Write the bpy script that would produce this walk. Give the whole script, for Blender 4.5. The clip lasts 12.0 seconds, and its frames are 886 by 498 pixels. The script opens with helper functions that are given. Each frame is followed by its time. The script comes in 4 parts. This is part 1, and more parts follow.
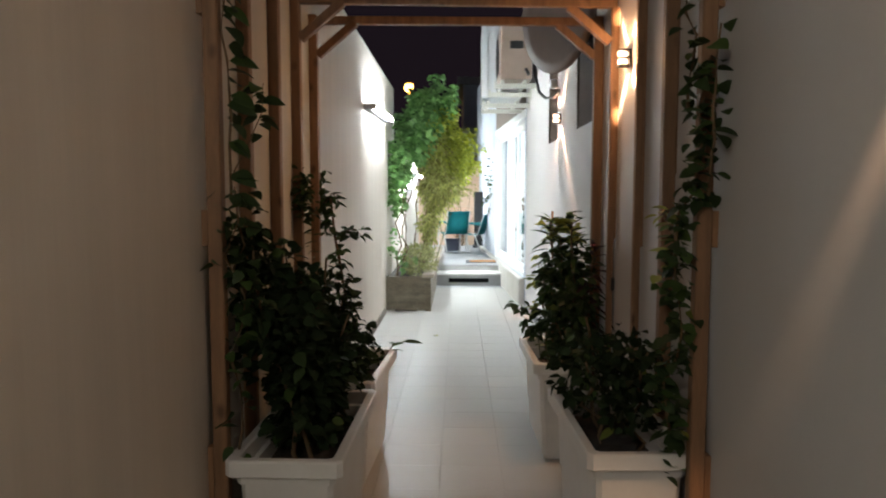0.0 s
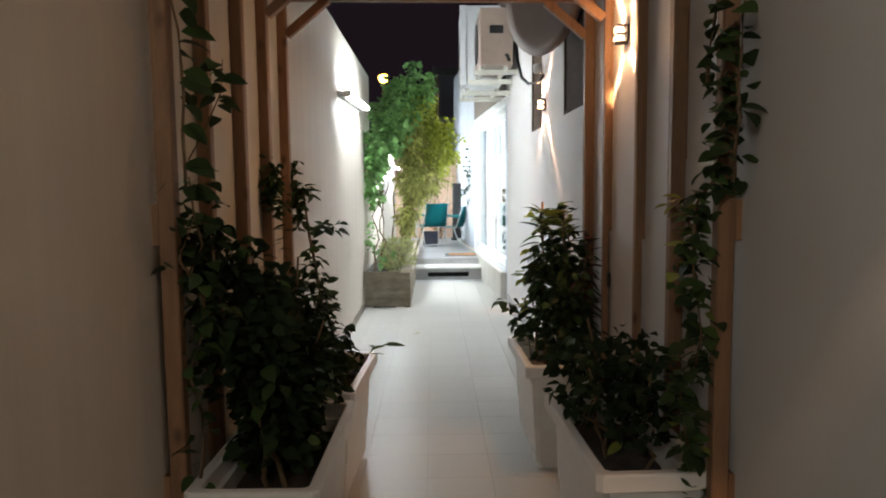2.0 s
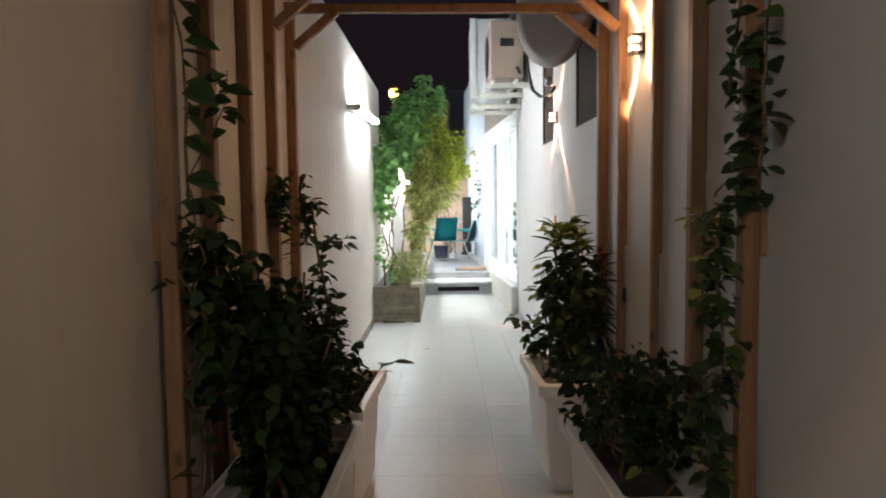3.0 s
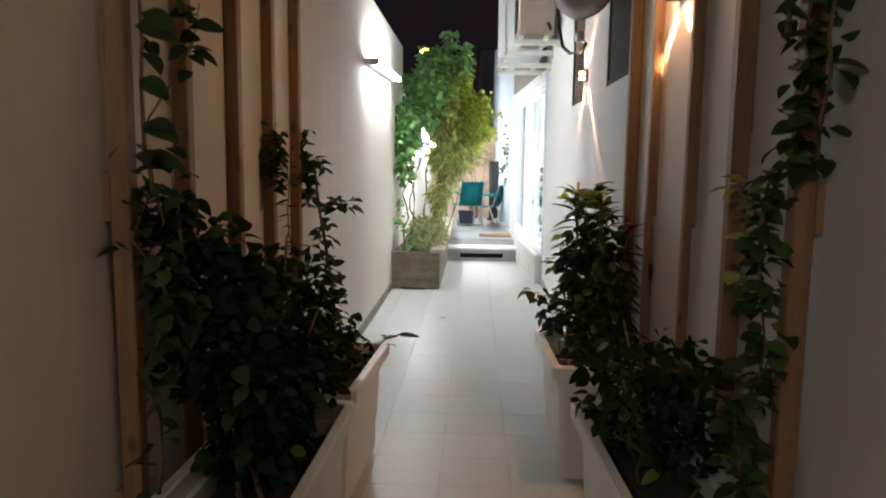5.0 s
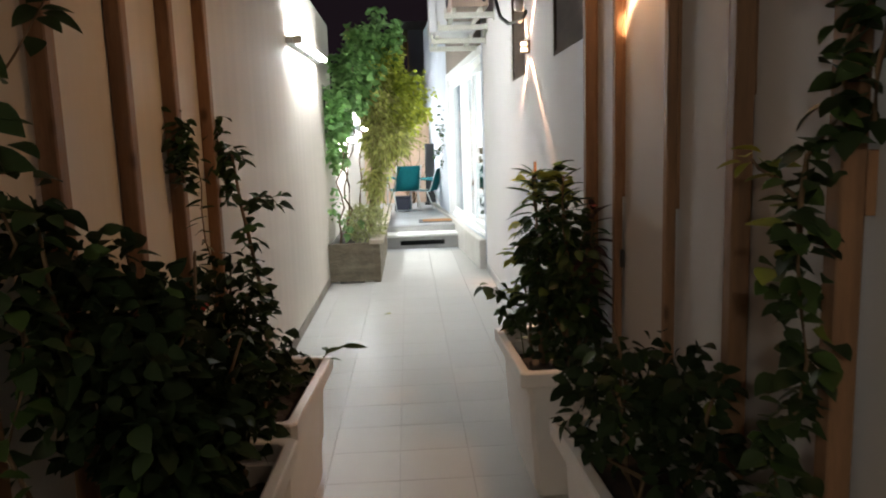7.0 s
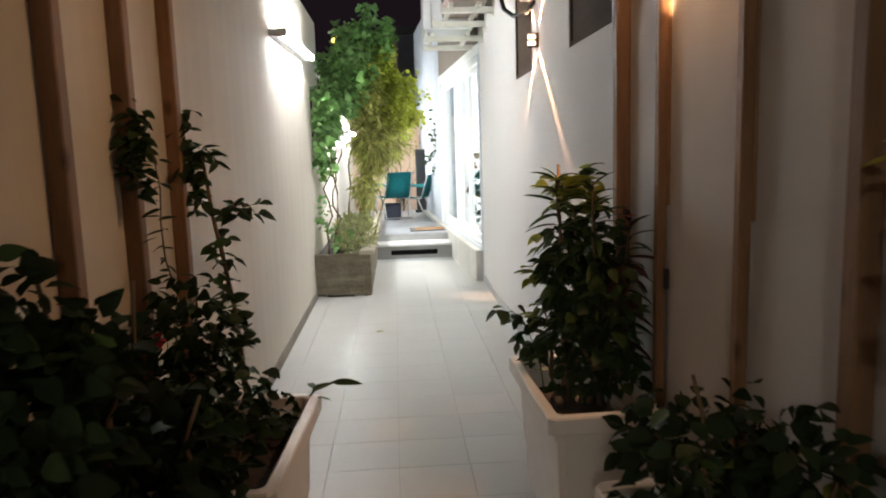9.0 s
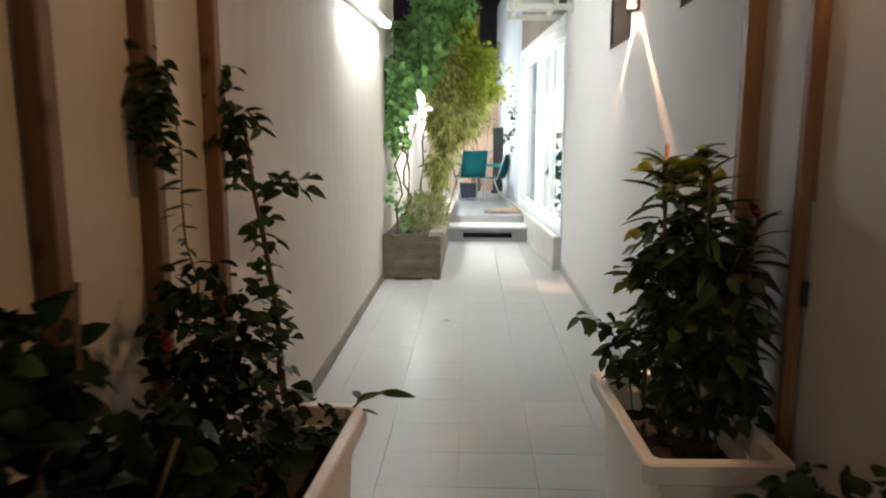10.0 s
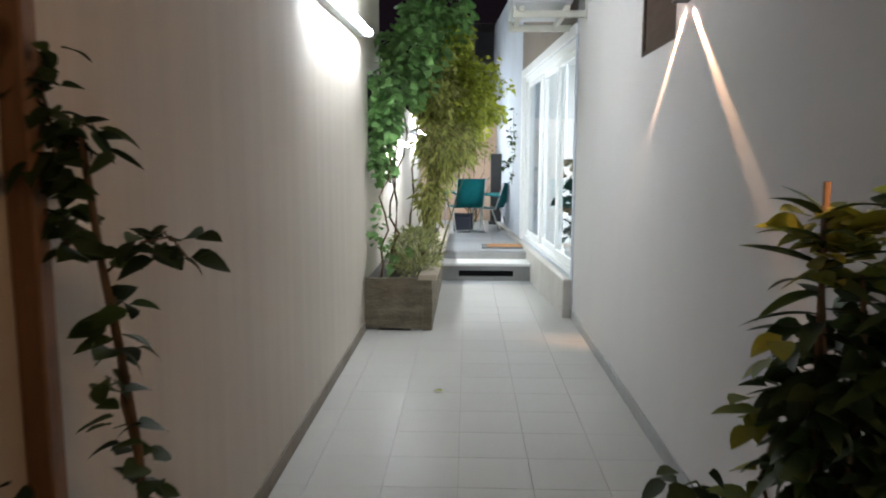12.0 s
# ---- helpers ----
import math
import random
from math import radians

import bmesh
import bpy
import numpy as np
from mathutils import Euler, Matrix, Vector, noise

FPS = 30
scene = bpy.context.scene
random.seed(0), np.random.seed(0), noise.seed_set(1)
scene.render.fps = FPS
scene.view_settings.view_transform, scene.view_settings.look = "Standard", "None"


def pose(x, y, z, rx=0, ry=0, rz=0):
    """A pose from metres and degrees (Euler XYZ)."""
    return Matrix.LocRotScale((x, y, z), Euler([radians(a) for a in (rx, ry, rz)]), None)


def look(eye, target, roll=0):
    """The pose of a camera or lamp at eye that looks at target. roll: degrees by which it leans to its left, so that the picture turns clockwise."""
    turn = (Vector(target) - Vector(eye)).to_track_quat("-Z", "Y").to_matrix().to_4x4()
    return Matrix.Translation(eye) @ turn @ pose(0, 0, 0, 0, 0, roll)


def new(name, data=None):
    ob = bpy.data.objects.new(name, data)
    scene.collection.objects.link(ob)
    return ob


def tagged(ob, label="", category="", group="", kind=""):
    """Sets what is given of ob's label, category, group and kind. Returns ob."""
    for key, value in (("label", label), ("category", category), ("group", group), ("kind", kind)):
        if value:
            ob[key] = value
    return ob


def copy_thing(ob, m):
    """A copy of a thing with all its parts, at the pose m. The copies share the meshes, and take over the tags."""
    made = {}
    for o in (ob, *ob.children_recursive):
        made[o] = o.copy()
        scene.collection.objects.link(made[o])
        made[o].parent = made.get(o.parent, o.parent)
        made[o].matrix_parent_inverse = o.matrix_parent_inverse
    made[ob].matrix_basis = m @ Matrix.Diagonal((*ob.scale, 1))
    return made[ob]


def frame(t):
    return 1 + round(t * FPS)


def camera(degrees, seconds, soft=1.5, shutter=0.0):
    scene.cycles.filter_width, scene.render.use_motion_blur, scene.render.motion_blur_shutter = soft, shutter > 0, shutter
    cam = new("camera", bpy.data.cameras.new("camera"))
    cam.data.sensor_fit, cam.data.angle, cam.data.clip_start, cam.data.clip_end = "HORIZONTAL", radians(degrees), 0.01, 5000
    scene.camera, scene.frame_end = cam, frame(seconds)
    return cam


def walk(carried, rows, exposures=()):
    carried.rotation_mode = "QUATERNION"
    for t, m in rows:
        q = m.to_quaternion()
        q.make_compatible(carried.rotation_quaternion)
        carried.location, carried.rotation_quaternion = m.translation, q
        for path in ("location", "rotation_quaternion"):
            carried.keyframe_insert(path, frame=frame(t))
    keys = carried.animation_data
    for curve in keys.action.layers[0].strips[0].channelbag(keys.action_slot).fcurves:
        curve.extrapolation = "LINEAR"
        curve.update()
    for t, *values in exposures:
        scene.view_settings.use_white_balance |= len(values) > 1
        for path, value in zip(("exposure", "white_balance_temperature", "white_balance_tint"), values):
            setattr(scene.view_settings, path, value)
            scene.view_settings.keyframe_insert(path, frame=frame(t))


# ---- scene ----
cam = camera(64.3, 12.0, soft=2.0, shutter=0.7)
PATH = [
    (0, (0.138, 0.255, 1.431), (0.094, 2.248, 1.27), -0.0),
    (0.5, (0.163, 0.293, 1.426), (0.072, 2.285, 1.279), 0.9),
    (1, (0.161, 0.377, 1.426), (0.068, 2.37, 1.284), 0.8),
    (1.5, (0.131, 0.468, 1.418), (0.122, 2.457, 1.212), -0.4),
    (2, (0.097, 0.548, 1.421), (0.12, 2.54, 1.238), -0.6),
    (2.5, (0.075, 0.583, 1.41), (0.143, 2.57, 1.192), -0.6),
    (3, (0.095, 0.63, 1.418), (0.09, 2.625, 1.275), -0.7),
    (5, (0.185, 0.921, 1.405), (0.097, 2.904, 1.161), 0.7),
    (5.5, (0.157, 1.031, 1.404), (0.133, 3.011, 1.119), -0.5),
    (6, (0.12, 1.118, 1.41), (0.16, 3.106, 1.197), -1.0),
    (6.5, (0.136, 1.23, 1.409), (0.237, 3.203, 1.1), -2.1),
    (8.5, (0.121, 1.625, 1.382), (0.145, 3.615, 1.184), -1.1),
    (9, (0.08, 1.788, 1.379), (0.207, 3.765, 1.106), -1.8),
    (9.5, (0.09, 1.982, 1.382), (0.109, 3.968, 1.145), -1.4),
    (10, (0.099, 2.215, 1.353), (0.017, 4.187, 1.027), -0.0),
    (10.5, (0.043, 2.516, 1.347), (0.119, 4.479, 0.973), 0.0),
    (11, (0.016, 2.737, 1.351), (0.104, 4.693, 0.942), -1.0),
    (11.5, (0.055, 2.957, 1.364), (-0.008, 4.942, 1.127), 0.9),
    (12, (0.08, 3.173, 1.357), (0.012, 5.155, 1.103), 0.1),
]
walk(cam, [(t, look(eye, target, roll)) for t, eye, target, roll in PATH],
     exposures=[(0, 0.38, 6500, 8), (3, 0.38, 6550, 9), (6.5, 0.26, 6750, 10), (8.5, 0.34, 6950, 11), (10.5, 0.2, 6900, 10), (11.5, -0.04, 6700, 10), (12, -0.26, 6500, 10)])

# ---- world and large lights ----
world = bpy.data.worlds.new("night_sky")
scene.world = world
world.use_nodes = True
world.node_tree.nodes["Background"].inputs[0].default_value = (0.62, 0.42, 0.60, 1)
world.node_tree.nodes["Background"].inputs[1].default_value = 0.012

XL, XR = -0.73, 0.985          # faces of the two long walls
END = 9.15                    # where the long wall ends and the glass front begins
FRONT = pose(XR - 0.01, END, 0, 0, 0, 3.5)   # the glass front turns in by 3.5 degrees; local y runs along it
STEP_Y, TERRACE = 11.0, 0.29


def lamp(name, kind, m, energy, color, **kw):
    d = bpy.data.lights.new(name, kind)
    d.energy, d.color = energy, color
    for k, v in kw.items():
        if k == "size":
            if kind == "AREA":
                d.size = v
            else:
                d.shadow_soft_size = v
        elif k == "size_y":
            d.shape, d.size_y = "RECTANGLE", v
        elif k == "angle":
            d.spot_size = radians(v)
        elif k == "blend":
            d.spot_blend = v
    ob = new(name, d)
    ob.matrix_world = m
    return ob


WARM = (1.0, 0.58, 0.33)
LAMPS = ((-1.0, 2.06, 1.0, 2.5, 50), (1.34, 2.06, 0.62, 3.0, 90), (3.82, 2.09, 1.0, 8, 150), (6.20, 2.04, 1.0, 1.6, 170))   # along the east wall: y, height, slant of the beams, glow, beams
for ly, lz, slant, glow, beam in LAMPS:
    for up in (-1, 1):
        # each wall lamp throws two thin sheets of light up and two down, which draw slanting streaks on the wall
        for dy in (-slant, slant):
            eye = Vector((XR - 0.024, ly + 0.03 * dy, lz + 0.055 * up))
            tilt, fan = (0.25, 3) if ly == 3.82 else (0.18, 6)
            way = Vector((0, dy, up)).normalized() + Vector((tilt, 0, 0))
            lamp("wall_beam", "SPOT", look(eye, eye + way) @ Matrix.Diagonal((fan, 1, 1, 1)), beam * (1.0 if ly < 3 else 1.5 if ly < 5 else 2.8 if dy > 0 else 2.6), WARM, size=0.014 if ly > 5 else 0.03, angle=8.5 if ly > 5 else 11, blend=1.0)
    # and a soft glow all round
    lamp("wall_glow", "POINT", pose(XR - 0.115, ly, lz), glow * (0.1 if ly > 5 else 0.62 if ly > 3 else 0.45), (1.0, 0.54, 0.26) if ly > 3 else (1.0, 0.62, 0.38), size=0.03)
    # added fill across the alley; the lamps themselves throw little light sideways
    lamp("alley_fill", "SPOT", look((XR - 0.11, ly, lz), (XL, ly + (0.7 if ly > 3 else 0), lz - (1.0 if ly > 3 else 0.6))), glow * (1.2 if ly > 3 else 0.7), (1.0, 0.60, 0.27) if ly > 3 else (1.0, 0.74, 0.50), size=0.10, angle=120 if ly > 3 else 150, blend=0.9)
# the third lamp's downward sheet of light across the floor
lamp("floor_beam", "SPOT", look((XR - 0.10, 3.86, 2.03), (0.35, 5.3, 0)) @ Matrix.Diagonal((6, 1, 1, 1)), 95, WARM, size=0.02, angle=4.5, blend=0.8)
# its pool of light on the floor between the planters
lamp("floor_pool", "SPOT", look((XR - 0.10, 3.82, 2.03), (0.05, 3.98, 0)), 16, WARM, size=0.02, angle=40, blend=0.4)
# lamp on the west wall behind the walker
lamp("entrance_light", "AREA", look((XL + 0.11, -0.8, 2.35), (XR, 1.7, 1.1)), 22, (1.0, 0.96, 0.84), size=0.3, size_y=0.15)
# ceiling light of the bright room behind the glass
lamp("room_light", "AREA", FRONT @ pose(1.6, 1.7, 2.62), 185, (0.93, 0.97, 1.0), size=1.6, size_y=2.4)


# ---- materials ----
def material(name, color, rough=0.6, metal=0.0, vary=0.15, scale=6.0, bump=0.0, bump_scale=60.0, second=None, stains=0.0,
             object_random=0.0, stretch=(1, 1, 1), island=0.0, spec=0.5, emit=None, through_light=0.0, rough_vary=0.08, knots=0.0):
    m = bpy.data.materials.new(name)
    m.use_nodes = True
    nt = m.node_tree
    n, l = nt.nodes, nt.links
    b = n["Principled BSDF"]
    b.inputs["Roughness"].default_value, b.inputs["Metallic"].default_value = rough, metal
    b.inputs["Specular IOR Level"].default_value = spec
    co = n.new("ShaderNodeTexCoord")
    mp = n.new("ShaderNodeMapping")
    mp.inputs["Scale"].default_value = stretch
    l.new(co.outputs["Object"], mp.inputs["Vector"])
    big = n.new("ShaderNodeTexNoise")
    big.inputs["Scale"].default_value, big.inputs["Detail"].default_value = scale, 6
    l.new(mp.outputs[0], big.inputs["Vector"])
    fine = n.new("ShaderNodeTexNoise")
    fine.inputs["Scale"].default_value, fine.inputs["Detail"].default_value = scale * 9, 4
    l.new(mp.outputs[0], fine.inputs["Vector"])
    add = n.new("ShaderNodeMath")
    add.operation = "MULTIPLY_ADD"
    l.new(fine.outputs[0], add.inputs[0])
    add.inputs[1].default_value = 0.4
    l.new(big.outputs[0], add.inputs[2])
    ramp = n.new("ShaderNodeMapRange")
    ramp.inputs[1].default_value, ramp.inputs[2].default_value = 0.45, 0.95
    l.new(add.outputs[0], ramp.inputs[0])
    mix = n.new("ShaderNodeMix")
    mix.data_type = "RGBA"
    c2 = second or tuple(c * (1 - vary) for c in color)
    mix.inputs[6].default_value, mix.inputs[7].default_value = (*c2, 1), (*color, 1)
    l.new(ramp.outputs[0], mix.inputs[0])
    last = mix.outputs[2]
    if object_random or island:
        src = n.new("ShaderNodeObjectInfo").outputs["Random"] if object_random else n.new("ShaderNodeNewGeometry").outputs["Random Per Island"]
        k = object_random or island
        r = n.new("ShaderNodeMapRange")
        r.inputs[3].default_value, r.inputs[4].default_value = 1 - k, 1 + k * 0.6
        l.new(src, r.inputs[0])
        hsv = n.new("ShaderNodeHueSaturation")
        l.new(r.outputs[0], hsv.inputs["Value"])
        l.new(last, hsv.inputs["Color"])
        last = hsv.outputs[0]
    if stains:
        st = n.new("ShaderNodeTexNoise")
        st.inputs["Scale"].default_value, st.inputs["Detail"].default_value = scale * 0.35, 8
        l.new(co.outputs["Object"], st.inputs["Vector"])
        r = n.new("ShaderNodeMapRange")
        r.inputs[1].default_value, r.inputs[2].default_value, r.inputs[3].default_value, r.inputs[4].default_value = 0.45, 0.7, 0, stains
        l.new(st.outputs[0], r.inputs[0])
        dk = n.new("ShaderNodeMix")
        dk.data_type = "RGBA"
        dk.inputs[7].default_value = (color[0] * 0.55, color[1] * 0.5, color[2] * 0.45, 1)
        l.new(r.outputs[0], dk.inputs[0])
        l.new(last, dk.inputs[6])
        last = dk.outputs[2]
    if knots:
        # scattered oval branch knots, longer up the grain
        km = n.new("ShaderNodeMapping")
        km.inputs["Scale"].default_value = (9, 9, 5.5)
        seed = n.new("ShaderNodeObjectInfo")
        shift = n.new("ShaderNodeVectorMath")
        shift.operation = "SCALE"
        shift.inputs[0].default_value = (0, 0, 31)
        l.new(seed.outputs["Random"], shift.inputs["Scale"])
        l.new(shift.outputs[0], km.inputs["Location"])
        l.new(co.outputs["Object"], km.inputs["Vector"])
        vo = n.new("ShaderNodeTexVoronoi")
        vo.inputs["Scale"].default_value = 1.0
        l.new(km.outputs[0], vo.inputs["Vector"])
        r = n.new("ShaderNodeMapRange")
        r.inputs[1].default_value, r.inputs[2].default_value, r.inputs[3].default_value, r.inputs[4].default_value = 0.07, 0.20, knots, 0
        l.new(vo.outputs["Distance"], r.inputs[0])
        dk = n.new("ShaderNodeMix")
        dk.data_type = "RGBA"
        dk.inputs[7].default_value = (color[0] * 0.2, color[1] * 0.15, color[2] * 0.13, 1)
        l.new(r.outputs[0], dk.inputs[0])
        l.new(last, dk.inputs[6])
        last = dk.outputs[2]
    l.new(last, b.inputs["Base Color"])
    rr = n.new("ShaderNodeMapRange")
    rr.inputs[3].default_value, rr.inputs[4].default_value = max(0.02, rough - rough_vary), min(1, rough + rough_vary)
    l.new(fine.outputs[0], rr.inputs[0])
    l.new(rr.outputs[0], b.inputs["Roughness"])
    if bump:
        bn = n.new("ShaderNodeTexNoise")
        bn.inputs["Scale"].default_value, bn.inputs["Detail"].default_value = bump_scale, 5
        l.new(mp.outputs[0], bn.inputs["Vector"])
        bp = n.new("ShaderNodeBump")
        bp.inputs["Strength"].default_value, bp.inputs["Distance"].default_value = bump, 0.01
        l.new(bn.outputs[0], bp.inputs["Height"])
        l.new(bp.outputs[0], b.inputs["Normal"])
    if emit:
        b.inputs["Emission Color"].default_value = (*emit[:3], 1)
        b.inputs["Emission Strength"].default_value = emit[3]
    if through_light:
        tr = n.new("ShaderNodeBsdfTranslucent")
        l.new(last, tr.inputs[0])
        mx = n.new("ShaderNodeMixShader")
        mx.inputs[0].default_value = through_light
        l.new(b.outputs[0], mx.inputs[1])
        l.new(tr.outputs[0], mx.inputs[2])
        l.new(mx.outputs[0], n["Material Output"].inputs["Surface"])
    return m


def glass_material():
    m = bpy.data.materials.new("clear_glass")
    m.use_nodes = True
    n, l = m.node_tree.nodes, m.node_tree.links
    n.remove(n["Principled BSDF"])
    tr, gl, fr, mx = n.new("ShaderNodeBsdfTransparent"), n.new("ShaderNodeBsdfGlossy"), n.new("ShaderNodeLayerWeight"), n.new("ShaderNodeMixShader")
    gl.inputs["Roughness"].default_value = 0.02
    tr.inputs[0].default_value = (0.93, 0.96, 0.96, 1)
    fr.inputs[0].default_value = 0.5
    gloss = n.new("ShaderNodeMapRange")
    gloss.inputs[1].default_value, gloss.inputs[2].default_value, gloss.inputs[3].default_value, gloss.inputs[4].default_value = 0.5, 1.0, 0.03, 0.30
    l.new(fr.outputs["Facing"], gloss.inputs[0])
    l.new(gloss.outputs[0], mx.inputs[0])
    l.new(tr.outputs[0], mx.inputs[1])
    l.new(gl.outputs[0], mx.inputs[2])
    l.new(mx.outputs[0], n["Material Output"].inputs["Surface"])
    return m


M_WALL_L = material("cream_wall_paint", (0.65, 0.585, 0.515), 0.75, vary=0.11, scale=1.6, bump=0.12, bump_scale=60, stains=0.18, stretch=(6, 6, 0.25))
M_WALL_R = material("white_wall_paint", (0.54, 0.525, 0.52), 0.75, vary=0.05, scale=1.2, bump=0.10, bump_scale=60, stains=0.10, stretch=(2, 2, 0.5))
M_PEACH = material("peach_wall_paint", (0.70, 0.50, 0.38), 0.8, vary=0.2, scale=2.0, bump=0.2, bump_scale=50, stains=0.3)
M_SKIRT_DIRTY = material("grimy_cement_skirting", (0.33, 0.29, 0.25), 0.8, vary=0.4, scale=5, bump=0.6, bump_scale=30, stains=0.8)
M_SKIRT = material("grey_tile_skirting", (0.30, 0.30, 0.30), 0.4, vary=0.25, scale=8)
M_TILE = material("cream_floor_tile", (0.47, 0.46, 0.44), 0.42, rough_vary=0.01, vary=0.04, scale=0.7, object_random=0.035, stains=0.10)
M_TILE_GREY = material("grey_terrace_tile", (0.36, 0.37, 0.39), 0.35, vary=0.2, scale=5, object_random=0.12)
M_GROUT = material("grey_grout", (0.40, 0.39, 0.37), 0.8, vary=0.3, scale=8)
M_STEP = material("white_stone_tread", (0.72, 0.72, 0.71), 0.35, vary=0.1, scale=7)
M_RISER = material("grey_stone_riser", (0.36, 0.36, 0.36), 0.45, vary=0.25, scale=6, stains=0.3)
M_PLINTH = material("pale_stone_plinth", (0.50, 0.48, 0.45), 0.5, vary=0.2, scale=5, stains=0.3)
M_WOOD = material("pale_pine_batten", (0.28, 0.148, 0.076), 0.6, vary=0.45, scale=5, stretch=(6, 6, 0.6), bump=0.15, bump_scale=20, object_random=0.22, knots=0.75)
M_PLASTIC = material("white_planter_plastic", (0.72, 0.70, 0.68), 0.42, vary=0.08, scale=6, stains=0.15)
M_SOIL = material("dark_potting_soil", (0.045, 0.030, 0.022), 0.95, vary=0.5, scale=25, bump=0.8, bump_scale=60)
M_STONE = material("weathered_concrete_planter", (0.20, 0.165, 0.115), 0.9, second=(0.055, 0.048, 0.034), scale=5, bump=1.0, bump_scale=18, stains=0.9, stretch=(1, 1, 3))
M_COPING = material("pale_rough_coping", (0.42, 0.36, 0.28), 0.9, vary=0.5, scale=6, bump=0.8, bump_scale=25, stains=0.5)
M_VOID = material("drain_shade_and_bars", (0.006, 0.006, 0.007), 0.8, vary=0.3, scale=12, spec=0.1)
M_STEM = material("brown_stem", (0.16, 0.10, 0.05), 0.8, vary=0.4, scale=20, bump=0.3)
M_STEM_GREEN = material("green_stem", (0.10, 0.13, 0.04), 0.7, vary=0.3, scale=20)
M_LEAF_DARK = material("dark_green_leaf", (0.040, 0.070, 0.025), 0.55, spec=0.25, vary=0.4, scale=14, object_random=0.3, through_light=0.15)
M_LEAF_MID = material("mid_green_leaf", (0.07, 0.125, 0.034), 0.5, spec=0.3, vary=0.35, scale=14, object_random=0.35, through_light=0.25)
M_LEAF_YELLOW = material("yellow_green_leaf", (0.40, 0.40, 0.06), 0.45, vary=0.35, scale=14, object_random=0.3, through_light=0.3)
M_LEAF_OLIVE = material("olive_yellow_leaf", (0.26, 0.31, 0.06), 0.5, vary=0.35, scale=14, object_random=0.3, through_light=0.3)
# darker than the shrub leaf below: the bushes' shade is put into the colour
M_LEAF_SHADED_I = material("shaded_green_bush_leaf", (0.026, 0.044, 0.019), 0.65, spec=0.12, vary=0.4, scale=14, island=0.4, through_light=0.2)
M_LEAF_MID_I = material("green_shrub_leaf", (0.05, 0.085, 0.03), 0.5, spec=0.3, vary=0.4, scale=14, island=0.4, through_light=0.25)
M_LEAF_MAROON = material("dark_maroon_leaf", (0.055, 0.024, 0.022), 0.5, spec=0.25, vary=0.4, scale=14, object_random=0.3, through_light=0.15)
M_FOL_TEAL = material("blue_green_vine_leaf", (0.24, 0.45, 0.155), 0.5, vary=0.3, scale=9, island=0.4, through_light=0.4)
M_FOL_LIME = material("lime_green_leaf", (0.47, 0.52, 0.075), 0.5, vary=0.3, scale=9, island=0.4, through_light=0.45)
M_FOL_OLIVE = material("olive_bamboo_leaf", (0.42, 0.43, 0.12), 0.55, vary=0.4, scale=9, island=0.5, through_light=0.4)
M_FOL_GRASS = material("pale_feathery_leaf", (0.36, 0.38, 0.14), 0.6, vary=0.3, scale=9, island=0.4, through_light=0.3)
M_RED = material("red_flower", (0.55, 0.03, 0.02), 0.5, vary=0.3, scale=30)
M_WHITE_METAL = material("white_painted_metal", (0.62, 0.64, 0.66), 0.4, vary=0.08, scale=8, stains=0.12)
M_AC = material("aged_white_metal", (0.36, 0.275, 0.225), 0.5, vary=0.15, scale=6, stains=0.35)
M_BRACKET = material("pale_bracket_metal", (0.60, 0.60, 0.54), 0.5, vary=0.15, scale=9, stains=0.3)
M_DISH = material("grey_dish_metal", (0.25, 0.195, 0.17), 0.6, vary=0.2, scale=5, stains=0.3)
M_BLACK = material("black_plastic", (0.015, 0.015, 0.017), 0.5, vary=0.3, scale=12)
M_LAMPBODY = material("dark_grey_lamp_metal", (0.05, 0.045, 0.04), 0.4, metal=0.6, vary=0.2, scale=20)
M_LENS = material("warm_lamp_lens", (0.9, 0.7, 0.5), 0.4, vary=0.02, emit=(1.0, 0.60, 0.38, 9.0))
M_TUBE = material("white_tube", (0.9, 0.95, 1.0), 0.4, vary=0.02, emit=(0.88, 0.96, 1.0, 170.0))
# for the tubes out of sight, set stronger to lift foliage and terrace
M_TUBE_UNSEEN = material("unseen_white_tube", (0.9, 0.95, 1.0), 0.4, vary=0.02, emit=(0.88, 0.97, 1.0, 210.0))
M_SODIUM = material("orange_street_lamp_lens", (0.9, 0.6, 0.2), 0.4, vary=0.02, emit=(1.0, 0.42, 0.06, 22.0))
M_POLE = material("galvanised_pole", (0.30, 0.26, 0.20), 0.5, metal=0.4, vary=0.2, scale=5)
M_SHUTTER = material("brown_window_panel", (0.07, 0.05, 0.038), 0.85, spec=0.1, vary=0.25, scale=4, stretch=(1, 1, 6))
M_TINT = material("dark_tinted_pane", (0.03, 0.03, 0.035), 0.15, vary=0.2, scale=3)
M_TEAL = material("teal_woven_sling", (0.0, 0.20, 0.22), 0.6, vary=0.2, scale=20, bump=0.2, bump_scale=200)
M_CHAIR_LEG = material("pale_chair_metal", (0.55, 0.56, 0.55), 0.35, metal=0.5, vary=0.15, scale=12)
M_NAVY = material("dark_blue_plastic", (0.02, 0.025, 0.05), 0.5, vary=0.2, scale=10)
M_MAT = material("orange_brown_coir_mat", (0.42, 0.20, 0.07), 0.95, vary=0.35, scale=25, bump=0.6, bump_scale=200)
M_MAT_GREY = material("grey_rubber_mat", (0.13, 0.13, 0.14), 0.8, vary=0.3, scale=20, bump=0.3)
M_FRAME = material("white_door_frame", (0.80, 0.81, 0.82), 0.35, vary=0.05, scale=6)
